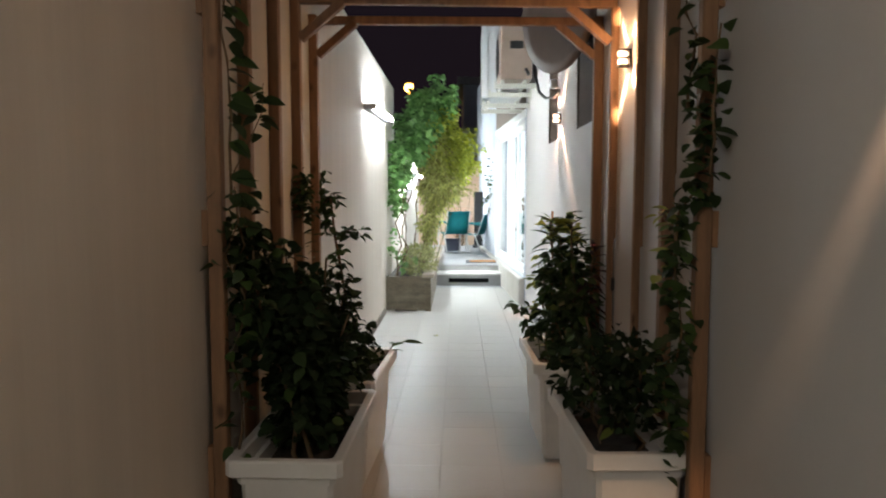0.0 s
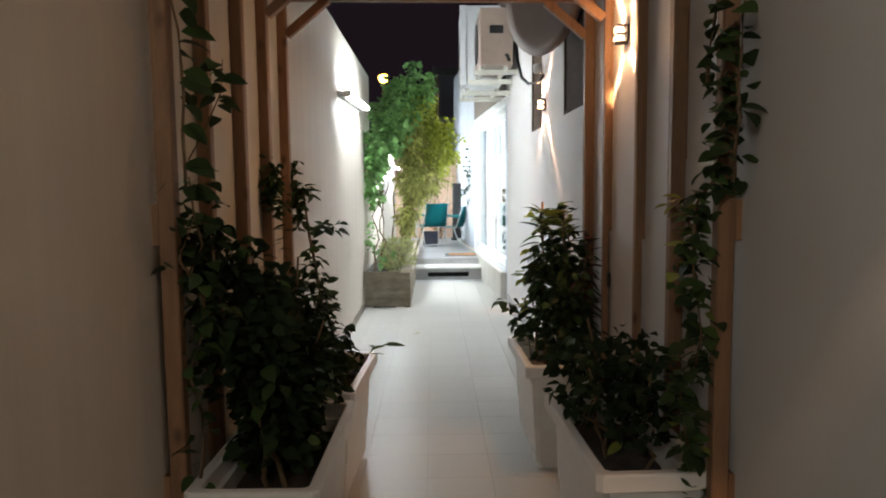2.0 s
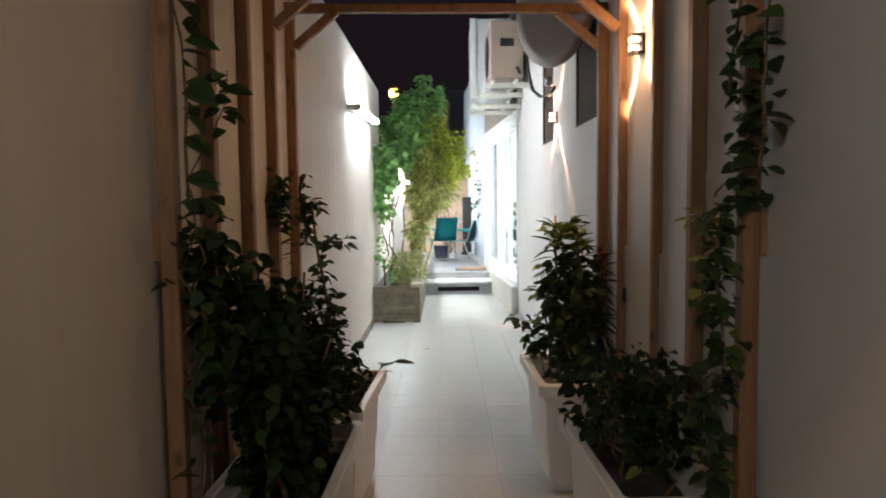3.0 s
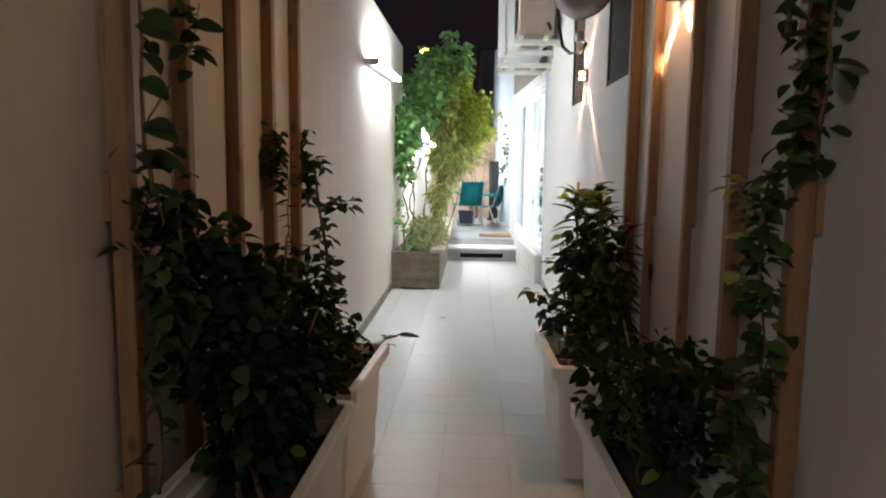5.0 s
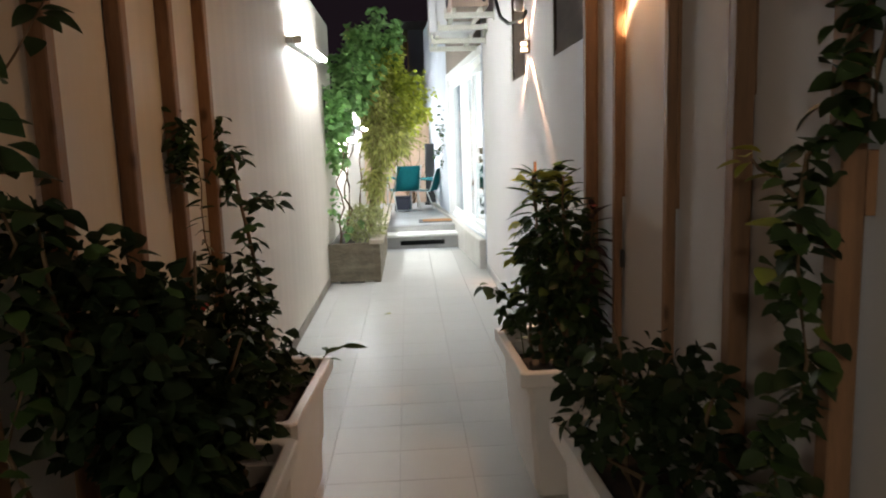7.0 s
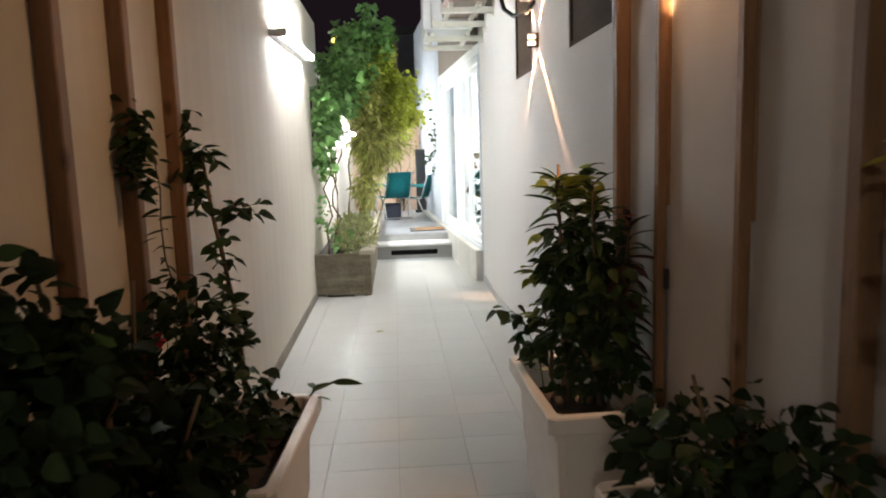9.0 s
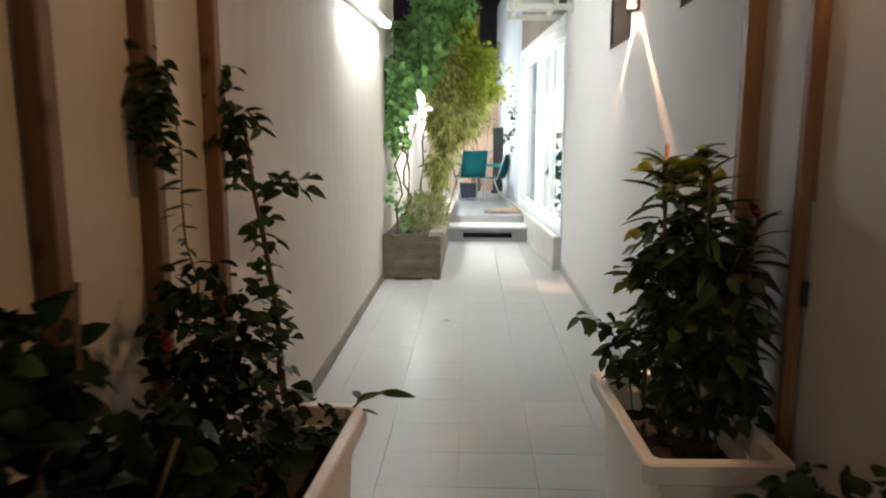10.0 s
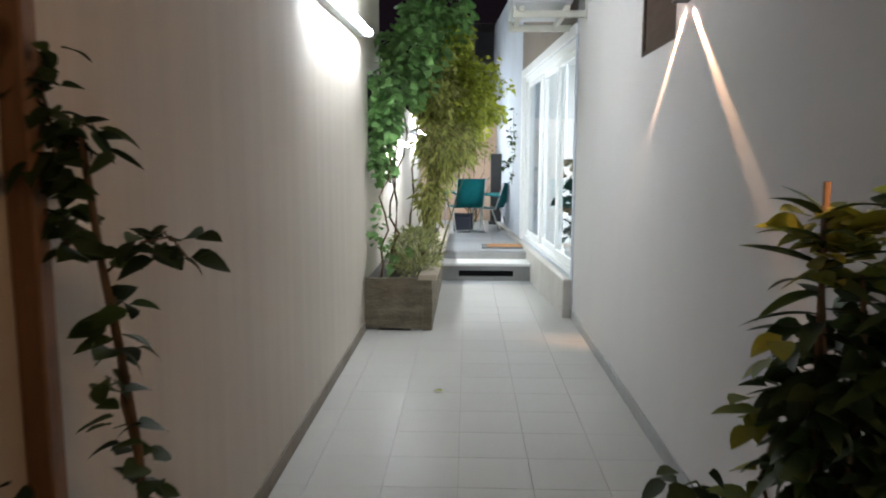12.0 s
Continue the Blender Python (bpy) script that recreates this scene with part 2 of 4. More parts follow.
M_ROOM = material("white_room_paint", (0.80, 0.80, 0.80), 0.7, vary=0.05, scale=3)
M_CURTAIN = material("white_sheer_curtain", (0.80, 0.81, 0.83), 0.8, vary=0.08, scale=8, through_light=0.3)
M_TAUPE = material("taupe_wall", (0.20, 0.165, 0.14), 0.75, vary=0.12, scale=3, bump=0.15, stains=0.15)
M_BLUEWALL = material("pale_blue_grey_paint", (0.55, 0.60, 0.68), 0.75, vary=0.12, scale=3, bump=0.15, stains=0.15)
M_GROUND = material("dark_street_ground", (0.05, 0.05, 0.05), 0.9, vary=0.4, scale=3)
M_GLASS = glass_material()


# ---- building helpers ----
def mesh_of(name, bm, mat, smooth=False):
    me = bpy.data.meshes.new(name)
    bmesh.ops.recalc_face_normals(bm, faces=bm.faces)
    bm.to_mesh(me)
    bm.free()
    me.materials.append(mat)
    if smooth:
        me.polygons.foreach_set("use_smooth", [True] * len(me.polygons))
    return me


def part(name, bm, mat, parent=None, label="", smooth=False, m=None):
    ob = new(name, mesh_of(name, bm, mat, smooth))
    if m is not None:
        ob.matrix_basis = m
    if parent is not None:
        ob.parent = parent
    if label:
        ob["label"] = label
    return ob


def thing(name, label, category, m=None, group="", kind=""):
    ob = new(name)
    ob.empty_display_size = 0.1
    if m is not None:
        ob.matrix_basis = m
    return tagged(ob, label, category, group, kind)


def box(x0, x1, y0, y1, z0, z1, bevel=0.0, bm=None, seg=1):
    out = bm or bmesh.new()
    r = bmesh.ops.create_cube(out, size=1)
    bmesh.ops.transform(out, verts=r["verts"], matrix=Matrix.Translation(((x0 + x1) / 2, (y0 + y1) / 2, (z0 + z1) / 2)) @ Matrix.Diagonal((x1 - x0, y1 - y0, z1 - z0, 1)))
    if bevel:
        es = list({e for v in r["verts"] for e in v.link_edges})
        bmesh.ops.bevel(out, geom=es, offset=bevel, segments=seg, affect="EDGES", profile=0.5)
    return out


def bar(a, b, w, d, bm=None, bevel=0.003):
    """A squared bar from a to b."""
    out = bm or bmesh.new()
    a, b = Vector(a), Vector(b)
    r = bmesh.ops.create_cube(out, size=1)
    q = (b - a).to_track_quat("Z", "Y").to_matrix().to_4x4()
    bmesh.ops.transform(out, verts=r["verts"], matrix=Matrix.Translation((a + b) / 2) @ q @ Matrix.Diagonal((w, d, (b - a).length, 1)))
    if bevel:
        bmesh.ops.bevel(out, geom=list({e for v in r["verts"] for e in v.link_edges}), offset=bevel, segments=1, affect="EDGES")
    return out


def tube(points, radius, bm=None, sides=6, end=None):
    """A round rod through points, tapering to end."""
    out = bm or bmesh.new()
    pts = [Vector(p) for p in points]
    rings = []
    for i, p in enumerate(pts):
        d = (pts[min(i + 1, len(pts) - 1)] - pts[max(i - 1, 0)]).normalized()
        u = d.orthogonal().normalized()
        v = d.cross(u)
        k = i / max(1, len(pts) - 1)
        r = radius + ((radius if end is None else end) - radius) * k
        rings.append([out.verts.new(p + (u * math.cos(6.2832 * s / sides) + v * math.sin(6.2832 * s / sides)) * r) for s in range(sides)])
    for a, b in zip(rings, rings[1:]):
        # rings may be turned against one another: start at the closest vertex
        o = min(range(sides), key=lambda k: (a[0].co - b[k].co).length)
        for s in range(sides):
            out.faces.new((a[s], a[(s + 1) % sides], b[(s + 1 + o) % sides], b[(s + o) % sides]))
    out.faces.new(rings[0])
    out.faces.new(rings[-1])
    return out


def lathe(profile, sides=20, bm=None, m=None):
    out = bm or bmesh.new()
    rings = [[out.verts.new((r * math.cos(6.28318 * s / sides), r * math.sin(6.28318 * s / sides), z)) for s in range(sides)] for r, z in profile]
    for a, b in zip(rings, rings[1:]):
        for s in range(sides):
            out.faces.new((a[s], a[(s + 1) % sides], b[(s + 1) % sides], b[s]))
    out.faces.new(rings[0])
    out.faces.new(rings[-1])
    if m is not None:
        bmesh.ops.transform(out, verts=[v for ring in rings for v in ring], matrix=m)
    return out


def wall_with_holes(x0, x1, y0, y1, z0, z1, holes=()):
    """A wall along y with openings (ya, yb, za, zb) cut right through it."""
    ys = sorted({y0, y1, *(h[0] for h in holes), *(h[1] for h in holes)})
    zs = sorted({z0, z1, *(h[2] for h in holes), *(h[3] for h in holes)})
    bm = bmesh.new()
    for a, b in zip(ys, ys[1:]):
        for c, d in zip(zs, zs[1:]):
            if not any(h[0] <= a and b <= h[1] and h[2] <= c and d <= h[3] for h in holes):
                box(x0, x1, a, b, c, d, bm=bm)
    bmesh.ops.remove_doubles(bm, verts=bm.verts, dist=1e-5)
    return bm


def leaf_points(length, width, fold=0.25, droop=0.3, n=5, tip=0.75):
    """Rows (left, middle, right) of a leaf that grows along +y with its face up."""
    rows = []
    for i in range(n + 1):
        k = i / n
        w = width * 0.5 * math.sin(math.pi * min(1, k ** tip)) ** 0.8 if 0 < k < 1 else 0.0
        y, z = length * k * (1 - 0.12 * droop * k), -droop * length * k * k * 0.5
        rows.append(((-w, y, z + w * fold), (0, y, z), (w, y, z + w * fold)))
    return rows


def add_leaf(verts, faces, rows, m):
    base = len(verts)
    for a, c, b in rows:
        verts += [m @ Vector(a), m @ Vector(c), m @ Vector(b)]
    for i in range(len(rows) - 1):
        o = base + 3 * i
        faces += [(o, o + 1, o + 4, o + 3), (o + 1, o + 2, o + 5, o + 4)]


def leaf_mesh(name, mat, length, width, **kw):
    verts, faces = [], []
    add_leaf(verts, faces, leaf_points(length, width, **kw), Matrix())
    me = bpy.data.meshes.new(name)
    me.from_pydata([tuple(v) for v in verts], [], faces)
    me.materials.append(mat)
    me.polygons.foreach_set("use_smooth", [True] * len(me.polygons))
    return me


def leaf_pose(at, way, rng, roll=40, size=1.0):
    way = Vector(way).normalized()
    q = way.to_track_quat("Y", "Z").to_matrix().to_4x4()
    return Matrix.Translation(at) @ q @ pose(0, 0, 0, 0, rng.uniform(-roll, roll), 0) @ Matrix.Scale(size, 4)


def put_leaf(parent, me, m):
    ob = new("leaf", me)
    ob.parent = parent
    ob.matrix_basis = m
    return ob


def foliage(name, parent, mat, spots, rows_list, rng, label="", m=None):
    """One mesh of many small leaves at spots (place, way, size)."""
    verts, faces = [], []
    for at, way, size in spots:
        add_leaf(verts, faces, rng.choice(rows_list), leaf_pose(at, way, rng, 70, size))
    me = bpy.data.meshes.new(name)
    me.from_pydata([tuple(v) for v in verts], [], faces)
    me.materials.append(mat)
    me.polygons.foreach_set("use_smooth", [True] * len(me.polygons))
    ob = new(name, me)
    ob.parent = parent
    tagged(ob, label=label, kind="stuff")
    return ob


# ---- large structure ----
part("ground", box(-60, 60, -60, 90, -0.35, -0.12), M_GROUND).update_tag()
tagged(bpy.data.objects["ground"], "dark bare ground lying under the whole place", "ground", kind="structure")

floor = part("floor", box(XL - 0.05, XR + 0.05, -3.2, STEP_Y + 0.4, -0.12, -0.006), M_GROUT)
tagged(floor, "glossy cream tiled alley floor with thin grey joints", "floor", kind="structure")

WINDOWS = ((4.70, 5.42, 1.88, 2.75), (6.38, 6.99, 1.88, 2.75))
wall_r = part("wall_east", wall_with_holes(XR, XR + 0.24, -3.2, END, -0.1, 3.7, WINDOWS), M_WALL_R)
tagged(wall_r, "plain white painted house wall beside the alley", "wall", kind="structure")
wall_l = part("wall_west", wall_with_holes(XL - 0.22, XL, -3.2, 9.75, -0.1, 2.80, ((8.95, 9.6, 1.45, 2.08),)), M_WALL_L)
tagged(wall_l, "tall cream painted boundary wall with a flat top", "wall", kind="structure")
wall_l2 = part("wall_west_low", box(XL - 0.22, XL, 9.75, 15.6, -0.1, 2.0), M_WALL_L)
tagged(wall_l2, "lower white boundary wall behind the planting bed", "wall", kind="structure")
wall_back = part("wall_north", box(XL - 0.22, 3.2, 15.6, 15.82, -0.1, 2.05), M_PEACH)
tagged(wall_back, "peach painted garden wall at the terrace's end", "wall", kind="structure")
wall_behind = part("wall_south", box(XL - 0.22, XR + 0.24, -3.44, -3.2, -0.1, 2.76), M_WALL_L)
tagged(wall_behind, "plain cream wall closing the alley", "wall", kind="structure")
for nm, x0, x1, y1 in (("baseboard_west", XL, XL + 0.012, 8.62), ("baseboard_east", XR - 0.012, XR, END)):
    b = part(nm, box(x0, x1, -3.2, y1, -0.004, 0.075, 0.003), M_SKIRT_DIRTY if x0 < 0 else M_SKIRT)
    tagged(b, "grimy brown cement skirting along the boundary wall" if x0 < 0 else "low grey tile skirting along the alley wall", "skirting", kind="structure")

# glass front: wall round the opening, in its own turned frame
GL, GH = 3.12, 2.37          # length and top of the glazed opening
front = part("wall_glass_front", wall_with_holes(0.0, 0.2, 0.0, 7.0, -0.1, 3.7, ((0.06, GL, TERRACE + 0.05, GH),)), M_BLUEWALL, m=FRONT)
tagged(front, "pale blue-grey painted house wall round the glazed opening", "wall", kind="structure")
# thin sheet that makes the wall above the opening browner and darker
header = part("trim_door_header", box(-0.006, 0.0, 0.0, GL + 0.09, GH + 0.095, 3.69), M_TAUPE, m=FRONT)
tagged(header, "taupe band of wall above the glazed opening", "wall band", kind="structure")
plinth = part("plinth", box(-0.075, 0.0, -0.0, 5.6, -0.1, TERRACE + 0.045, 0.008), M_PLINTH, m=FRONT)
tagged(plinth, "low pale stone plinth under the glazed front", "plinth", kind="structure")
room = part("room_walls", box(0.2, 3.4, 0.03, 4.4, TERRACE - 0.1, 2.75), M_ROOM, m=FRONT)
me = room.data
bm = bmesh.new()
bm.from_mesh(me)
bmesh.ops.delete(bm, geom=[f for f in bm.faces if f.calc_center_median().x < 0.25], context="FACES")
bmesh.ops.reverse_faces(bm, faces=bm.faces)
bm.to_mesh(me)
bm.free()
room.modifiers.new("thickness", "SOLIDIFY").thickness = -0.1
tagged(room, "bright white painted room behind the glass", "room", kind="structure")

# steps and terrace
step = part("step_lower", box(-0.30, 1.0, STEP_Y, STEP_Y + 0.36, -0.1, 0.165), M_RISER)
tagged(step, "grey stone step riser with a drain slot", "step", kind="structure")
tread = part("tread", box(-0.30, 1.0, STEP_Y - 0.025, STEP_Y + 0.36, 0.165, 0.20, 0.006), M_STEP, step, "white stone tread")
terrace = part("terrace", box(XL, 1.05, STEP_Y + 0.32, 15.6, -0.1, TERRACE - 0.012), M_RISER)
tagged(terrace, "raised grey tiled terrace floor", "terrace", kind="structure")


# ---- windows in the long walls ----
for k, (ya, yb, za, zb) in enumerate(WINDOWS):
    w = tagged(new(f"window_{k + 1}"), "high window closed by a plain brown shutter panel", "window", "high windows", "structure")
    w.matrix_basis = pose(XR, ya, za)
    L, Hh = yb - ya, zb - za
    bm = bmesh.new()
    for c in ((0.004, 0.08, 0, L, 0, 0.03), (0.004, 0.08, 0, L, Hh - 0.03, Hh), (0.004, 0.08, 0, 0.03, 0.03, Hh - 0.03), (0.004, 0.08, L - 0.03, L, 0.03, Hh - 0.03)):
        box(*c, bm=bm)
    part("window_frame", bm, M_SHUTTER, w)
    part("shutter_panel", box(0.012, 0.05, 0.03, L - 0.03, 0.03, Hh - 0.03, 0.003), M_SHUTTER, w)
w = tagged(new("window_3"), "small dark window in the boundary wall behind leaves", "window", kind="structure")
w.matrix_basis = pose(XL, 8.95, 1.45)
bm = bmesh.new()
for c in ((-0.12, -0.05, 0, 0.65, 0, 0.04), (-0.12, -0.05, 0, 0.65, 0.59, 0.63), (-0.12, -0.05, 0, 0.04, 0.04, 0.59), (-0.12, -0.05, 0.61, 0.65, 0.04, 0.59)):
    box(*c, bm=bm)
part("window_frame", bm, M_BLACK, w)
part("pane", box(-0.10, -0.09, 0.04, 0.61, 0.04, 0.59), M_TINT, w)


# ---- wall lamps ----
def wall_lamp():
    t = thing("wall_lamp", "lit dark metal up-and-down wall lamp throwing warm beams", "wall lamp", group="wall lamps")
    part("backplate", box(-0.012, 0, -0.045, 0.045, -0.06, 0.06, 0.004), M_LAMPBODY, t)
    bm = box(-0.085, -0.012, -0.05, 0.05, -0.055, -0.045)
    box(-0.085, -0.012, -0.05, 0.05, 0.045, 0.055, bm=bm)
    box(-0.085, -0.012, -0.05, 0.05, -0.006, 0.006, bm=bm)
    box(-0.018, -0.012, -0.05, 0.05, -0.055, 0.055, bm=bm)
    housing = part("housing", bm, M_LAMPBODY, t)
    for z in (-0.026, 0.026):
        part("lens", lathe([(0.012, -0.035), (0.026, -0.028), (0.034, -0.008), (0.034, 0.008), (0.026, 0.028), (0.01, 0.034)], 14, m=pose(-0.053, 0, z, 0, -90, 0) @ Matrix.Diagonal((0.56, 1.35, 0.85, 1))), M_LENS, housing, "glowing warm lens", smooth=True)
    return t


wl = wall_lamp()
wl.matrix_basis = pose(XR, LAMPS[0][0], LAMPS[0][1]) @ Matrix.Scale(0.85, 4)
for ly, lz, _, _, _ in LAMPS[1:]:
    copy_thing(wl, pose(XR, ly, lz) @ Matrix.Scale(0.85, 4))

# ---- tube lights ----
def tube_light(m, tube_material, label):
    t = thing("tube_light", label, "tube light", m, "tube lights")
    part("batten", box(0, 0.062, -0.87, 0.87, -0.024, 0.024, 0.006), M_WHITE_METAL, t)
    part("tube", lathe([(0.018, -0.83), (0.020, -0.825), (0.020, 0.825), (0.018, 0.83)], 12, m=pose(0.095, 0, 0, 90, 0, 0)), tube_material, t, "glowing white tube", smooth=True)
    for sy in (-1, 1):
        part("end_cap", box(0.06, 0.122, sy * 0.85 - 0.022, sy * 0.85 + 0.022, -0.028, 0.028, 0.005), M_BRACKET, t)


tube_light(pose(XL, 7.60, 2.237, 1.9, 0, 0), M_TUBE, "lit white fluorescent tube on the tall boundary wall")
tube_light(pose(XL, 11.0, 1.52), M_TUBE_UNSEEN, "lit white tube behind the planting on the low wall")
# unseen tube, added to brighten the terrace and the planting
tube_light(pose(XL, 14.0, 1.74), M_TUBE_UNSEEN, "added unseen white tube brightening the terrace from the low wall")
t = thing("bulkhead_lamp", "lit rectangular entrance lamp on the boundary wall", "wall lamp", pose(XL, -0.8, 2.35, 0, 0, -90))
part("body", box(-0.14, 0.14, 0.0, 0.06, -0.07, 0.07, 0.01), M_WHITE_METAL, t)
part("diffuser", box(-0.05, 0.05, 0.06, 0.085, -0.02, 0.02, 0.008), M_LENS, t, "glowing diffuser")

# ---- pergola of pine battens ----
POST_L = (2.66, 3.08, 3.54, 3.98, 4.43)
POST_R = (2.615, 3.075, 3.54, 4.10, 4.51)
BEAM_Z = 2.42
rng = random.Random(4)


def post(x_wall, side, y_back, gap, blocks, label, thick=0.05):
    """An upright batten beside the wall, held off it by blocks where it has a gap; side is +1 on the west wall, -1 on the east."""
    t = thing("post", label, "post", pose(x_wall, y_back, 0), "pergola posts")
    a, b, d = gap, gap + thick, 0.048 if thick == 0.05 else 0.036
    part("batten", box(min(side * a, side * b), max(side * a, side * b), -d, 0.0, 0.0, BEAM_Z + 0.03, 0.004), M_WOOD, t)
    for z0, z1 in blocks:
        part("spacer_block", box(min(0, side * (gap - 0.0005)), max(0, side * (gap - 0.0005)), -d + 0.002, -0.004, z0, z1, 0.001), M_WOOD, t)
    return t


FIRST = ((0.0, 0.55), (1.25, 1.37), (2.02, 2.2))
for y in POST_L:
    post(XL, 1, y, 0.02 if y == POST_L[0] else 0.0, FIRST if y == POST_L[0] else (), "upright pale pine post held off the wall by blocks" if y == POST_L[0] else "upright pale pine batten fixed to the wall")
for y, gap, blocks in zip(POST_R, (0.02, 0.004, 0.011, 0.011, 0.006), (FIRST, ((1.5, 2.4),), ((1.18, 2.4),), ((1.18, 2.4),), ((0.2, 2.4),))):
    last = post(XR, -1, y, gap, blocks, "upright pale pine post held off the wall by blocks" if gap > 0.01 else "upright pale pine batten fixed to the wall", 0.032 if gap == 0.011 else 0.05)
    if y == POST_R[0]:
        tie = bmesh.new()
        for c in ((-0.073, -0.070, -0.050, 0.002), (-0.018, -0.015, -0.050, 0.002), (-0.070, -0.018, -0.051, -0.048), (-0.070, -0.018, 0.0, 0.003)):
            box(*c, 1.490, 1.495, bm=tie)
        part("wire_tie", tie, M_BLACK, last, "thin dark wire tie")
    if y == POST_R[3]:
        part("clip", box(-0.024, -0.008, -0.054, -0.037, 0.90, 0.97, 0.003), M_BLACK, last, "small black plastic clip")

for k in (3, 4):
    yl, yr = POST_L[k] - 0.025, POST_R[k] - 0.025
    t = thing("crossbeam", "pale pine crossbeam with slanting braces over the alley", "beam", pose(0, 0, BEAM_Z), group="pergola beams")
    part("beam", bar((XL + 0.03, yl, 0), (XR - 0.03, yr, 0), 0.042, 0.045), M_WOOD, t)
    part("brace", bar((XL + 0.05, yl, -0.20), (XL + 0.27, yl, -0.015), 0.045, 0.045), M_WOOD, t)
    part("brace", bar((XR - 0.05, yr, -0.20), (XR - 0.27, yr, -0.015), 0.045, 0.045), M_WOOD, t)


# ---- white planters ----
def planter(cx, y0, y1, x0, x1, turn, label):
    """A tapered plastic trough with a stepped, overhanging rim."""
    L, W, H = y1 - y0, x1 - x0, 0.537
    t = thing("planter", label, "planter", pose((x0 + x1) / 2, (y0 + y1) / 2, 0, 0, 0, turn), "white planters")

    def ring(bm, inset, z):
        w, l, c = W / 2 - inset, L / 2 - inset, 0.018
        pts = [(-w + c, -l), (w - c, -l), (w, -l + c), (w, l - c), (w - c, l), (-w + c, l), (-w, l - c), (-w, -l + c)]
        return [bm.verts.new((x, y, z)) for x, y in pts]

    def skin(levels, close_last=True):
        bm = bmesh.new()
        rings = [ring(bm, i, z) for i, z in levels]
        for a, b in zip(rings, rings[1:]):
            for s in range(8):
                bm.faces.new((a[s], a[(s + 1) % 8], b[(s + 1) % 8], b[s]))
        if close_last:
            bm.faces.new(rings[0])
            bm.faces.new(rings[-1])
        return bm

    part("body", skin([(0.075, 0.0), (0.070, 0.03), (0.062, 0.032), (0.056, 0.20), (0.050, 0.204), (0.040, 0.44), (0.030, 0.444), (0.028, H - 0.055), (0.060, H - 0.06), (0.075, 0.05)]), M_PLASTIC, t)
    part("rim", skin([(0.029, H - 0.060), (0.004, H - 0.060), (0.0, H - 0.054), (0.0, H - 0.006), (0.005, H), (0.032, H), (0.038, H - 0.004), (0.044, H - 0.07), (0.040, H - 0.072), (0.030, H - 0.061)], False), M_PLASTIC, t)
    bm = bmesh.new()
    bmesh.ops.create_grid(bm, x_segments=10, y_segments=18, size=0.5)
    for v in bm.verts:
        v.co = Vector((v.co.x * (W - 0.10), v.co.y * (L - 0.10), H - 0.115 + 0.02 * noise.noise(v.co * 9 + Vector((cx, 0, 0)))))
    part("soil", bm, M_SOIL, t, "dark soil", smooth=True)
    return t


planter(1, 2.52, 3.40, -0.637, -0.239, -1.0, "white plastic trough planter with a dark leafy bush")
planter(2, 3.50, 4.26, -0.632, -0.234, -3.1, "white plastic trough planter with climbing vines")
planter(3, 2.61, 3.46, 0.565, 0.945, 2.2, "white plastic trough planter with a spreading shrub")
planter(4, 3.885, 4.59, 0.522, 0.905, 1.5, "white plastic trough planter with a dense tall shrub")

# ---- shrubs and vines in the planters ----
ROUND = [leaf_points(0.07, 0.045, 0.3, 0.5), leaf_points(0.055, 0.04, 0.2, 0.8), leaf_points(0.06, 0.038, 0.4, 0.2)]
LEAF_ROUND = [leaf_mesh("round_leaf", M_LEAF_DARK, 0.075, 0.05, fold=0.25, droop=0.6), leaf_mesh("round_leaf", M_LEAF_MID, 0.065, 0.045, fold=0.3, droop=0.3), leaf_mesh("round_leaf", M_LEAF_DARK, 0.06, 0.042, fold=0.15, droop=0.9)]
LEAF_YELLOW = leaf_mesh("yellow_leaf", M_LEAF_YELLOW, 0.07, 0.045, fold=0.3, droop=0.4)
LEAF_LONG = [leaf_mesh("long_leaf", M_LEAF_DARK, 0.125, 0.034, fold=0.35, droop=0.55), leaf_mesh("long_leaf", M_LEAF_MID, 0.115, 0.032, fold=0.3, droop=0.8), leaf_mesh("long_leaf", M_LEAF_DARK, 0.12, 0.03, fold=0.3, droop=0.3)]
LEAF_OVAL = [leaf_mesh("oval_leaf", M_LEAF_MID, 0.085, 0.05, fold=0.3, droop=0.35), leaf_mesh("oval_leaf", M_LEAF_DARK, 0.08, 0.046, fold=0.25, droop=0.5), leaf_mesh("oval_leaf", M_LEAF_OLIVE, 0.08, 0.046, fold=0.3, droop=0.2), leaf_mesh("oval_leaf", M_LEAF_OLIVE, 0.07, 0.042, fold=0.2, droop=0.5)]
LEAF_LONG_YELLOW = leaf_mesh("long_yellow_leaf", M_LEAF_YELLOW, 0.12, 0.036, fold=0.3, droop=0.5)


def wiggle(a, b, rng, n=8, amp=0.03):
    a, b = Vector(a), Vector(b)
    pts = []
    for i in range(n + 1):
        k = i / n
        j = amp * math.sin(math.pi * k)
        pts.append(a.lerp(b, k) + Vector((rng.uniform(-j, j), rng.uniform(-j, j), 0)))
    return pts


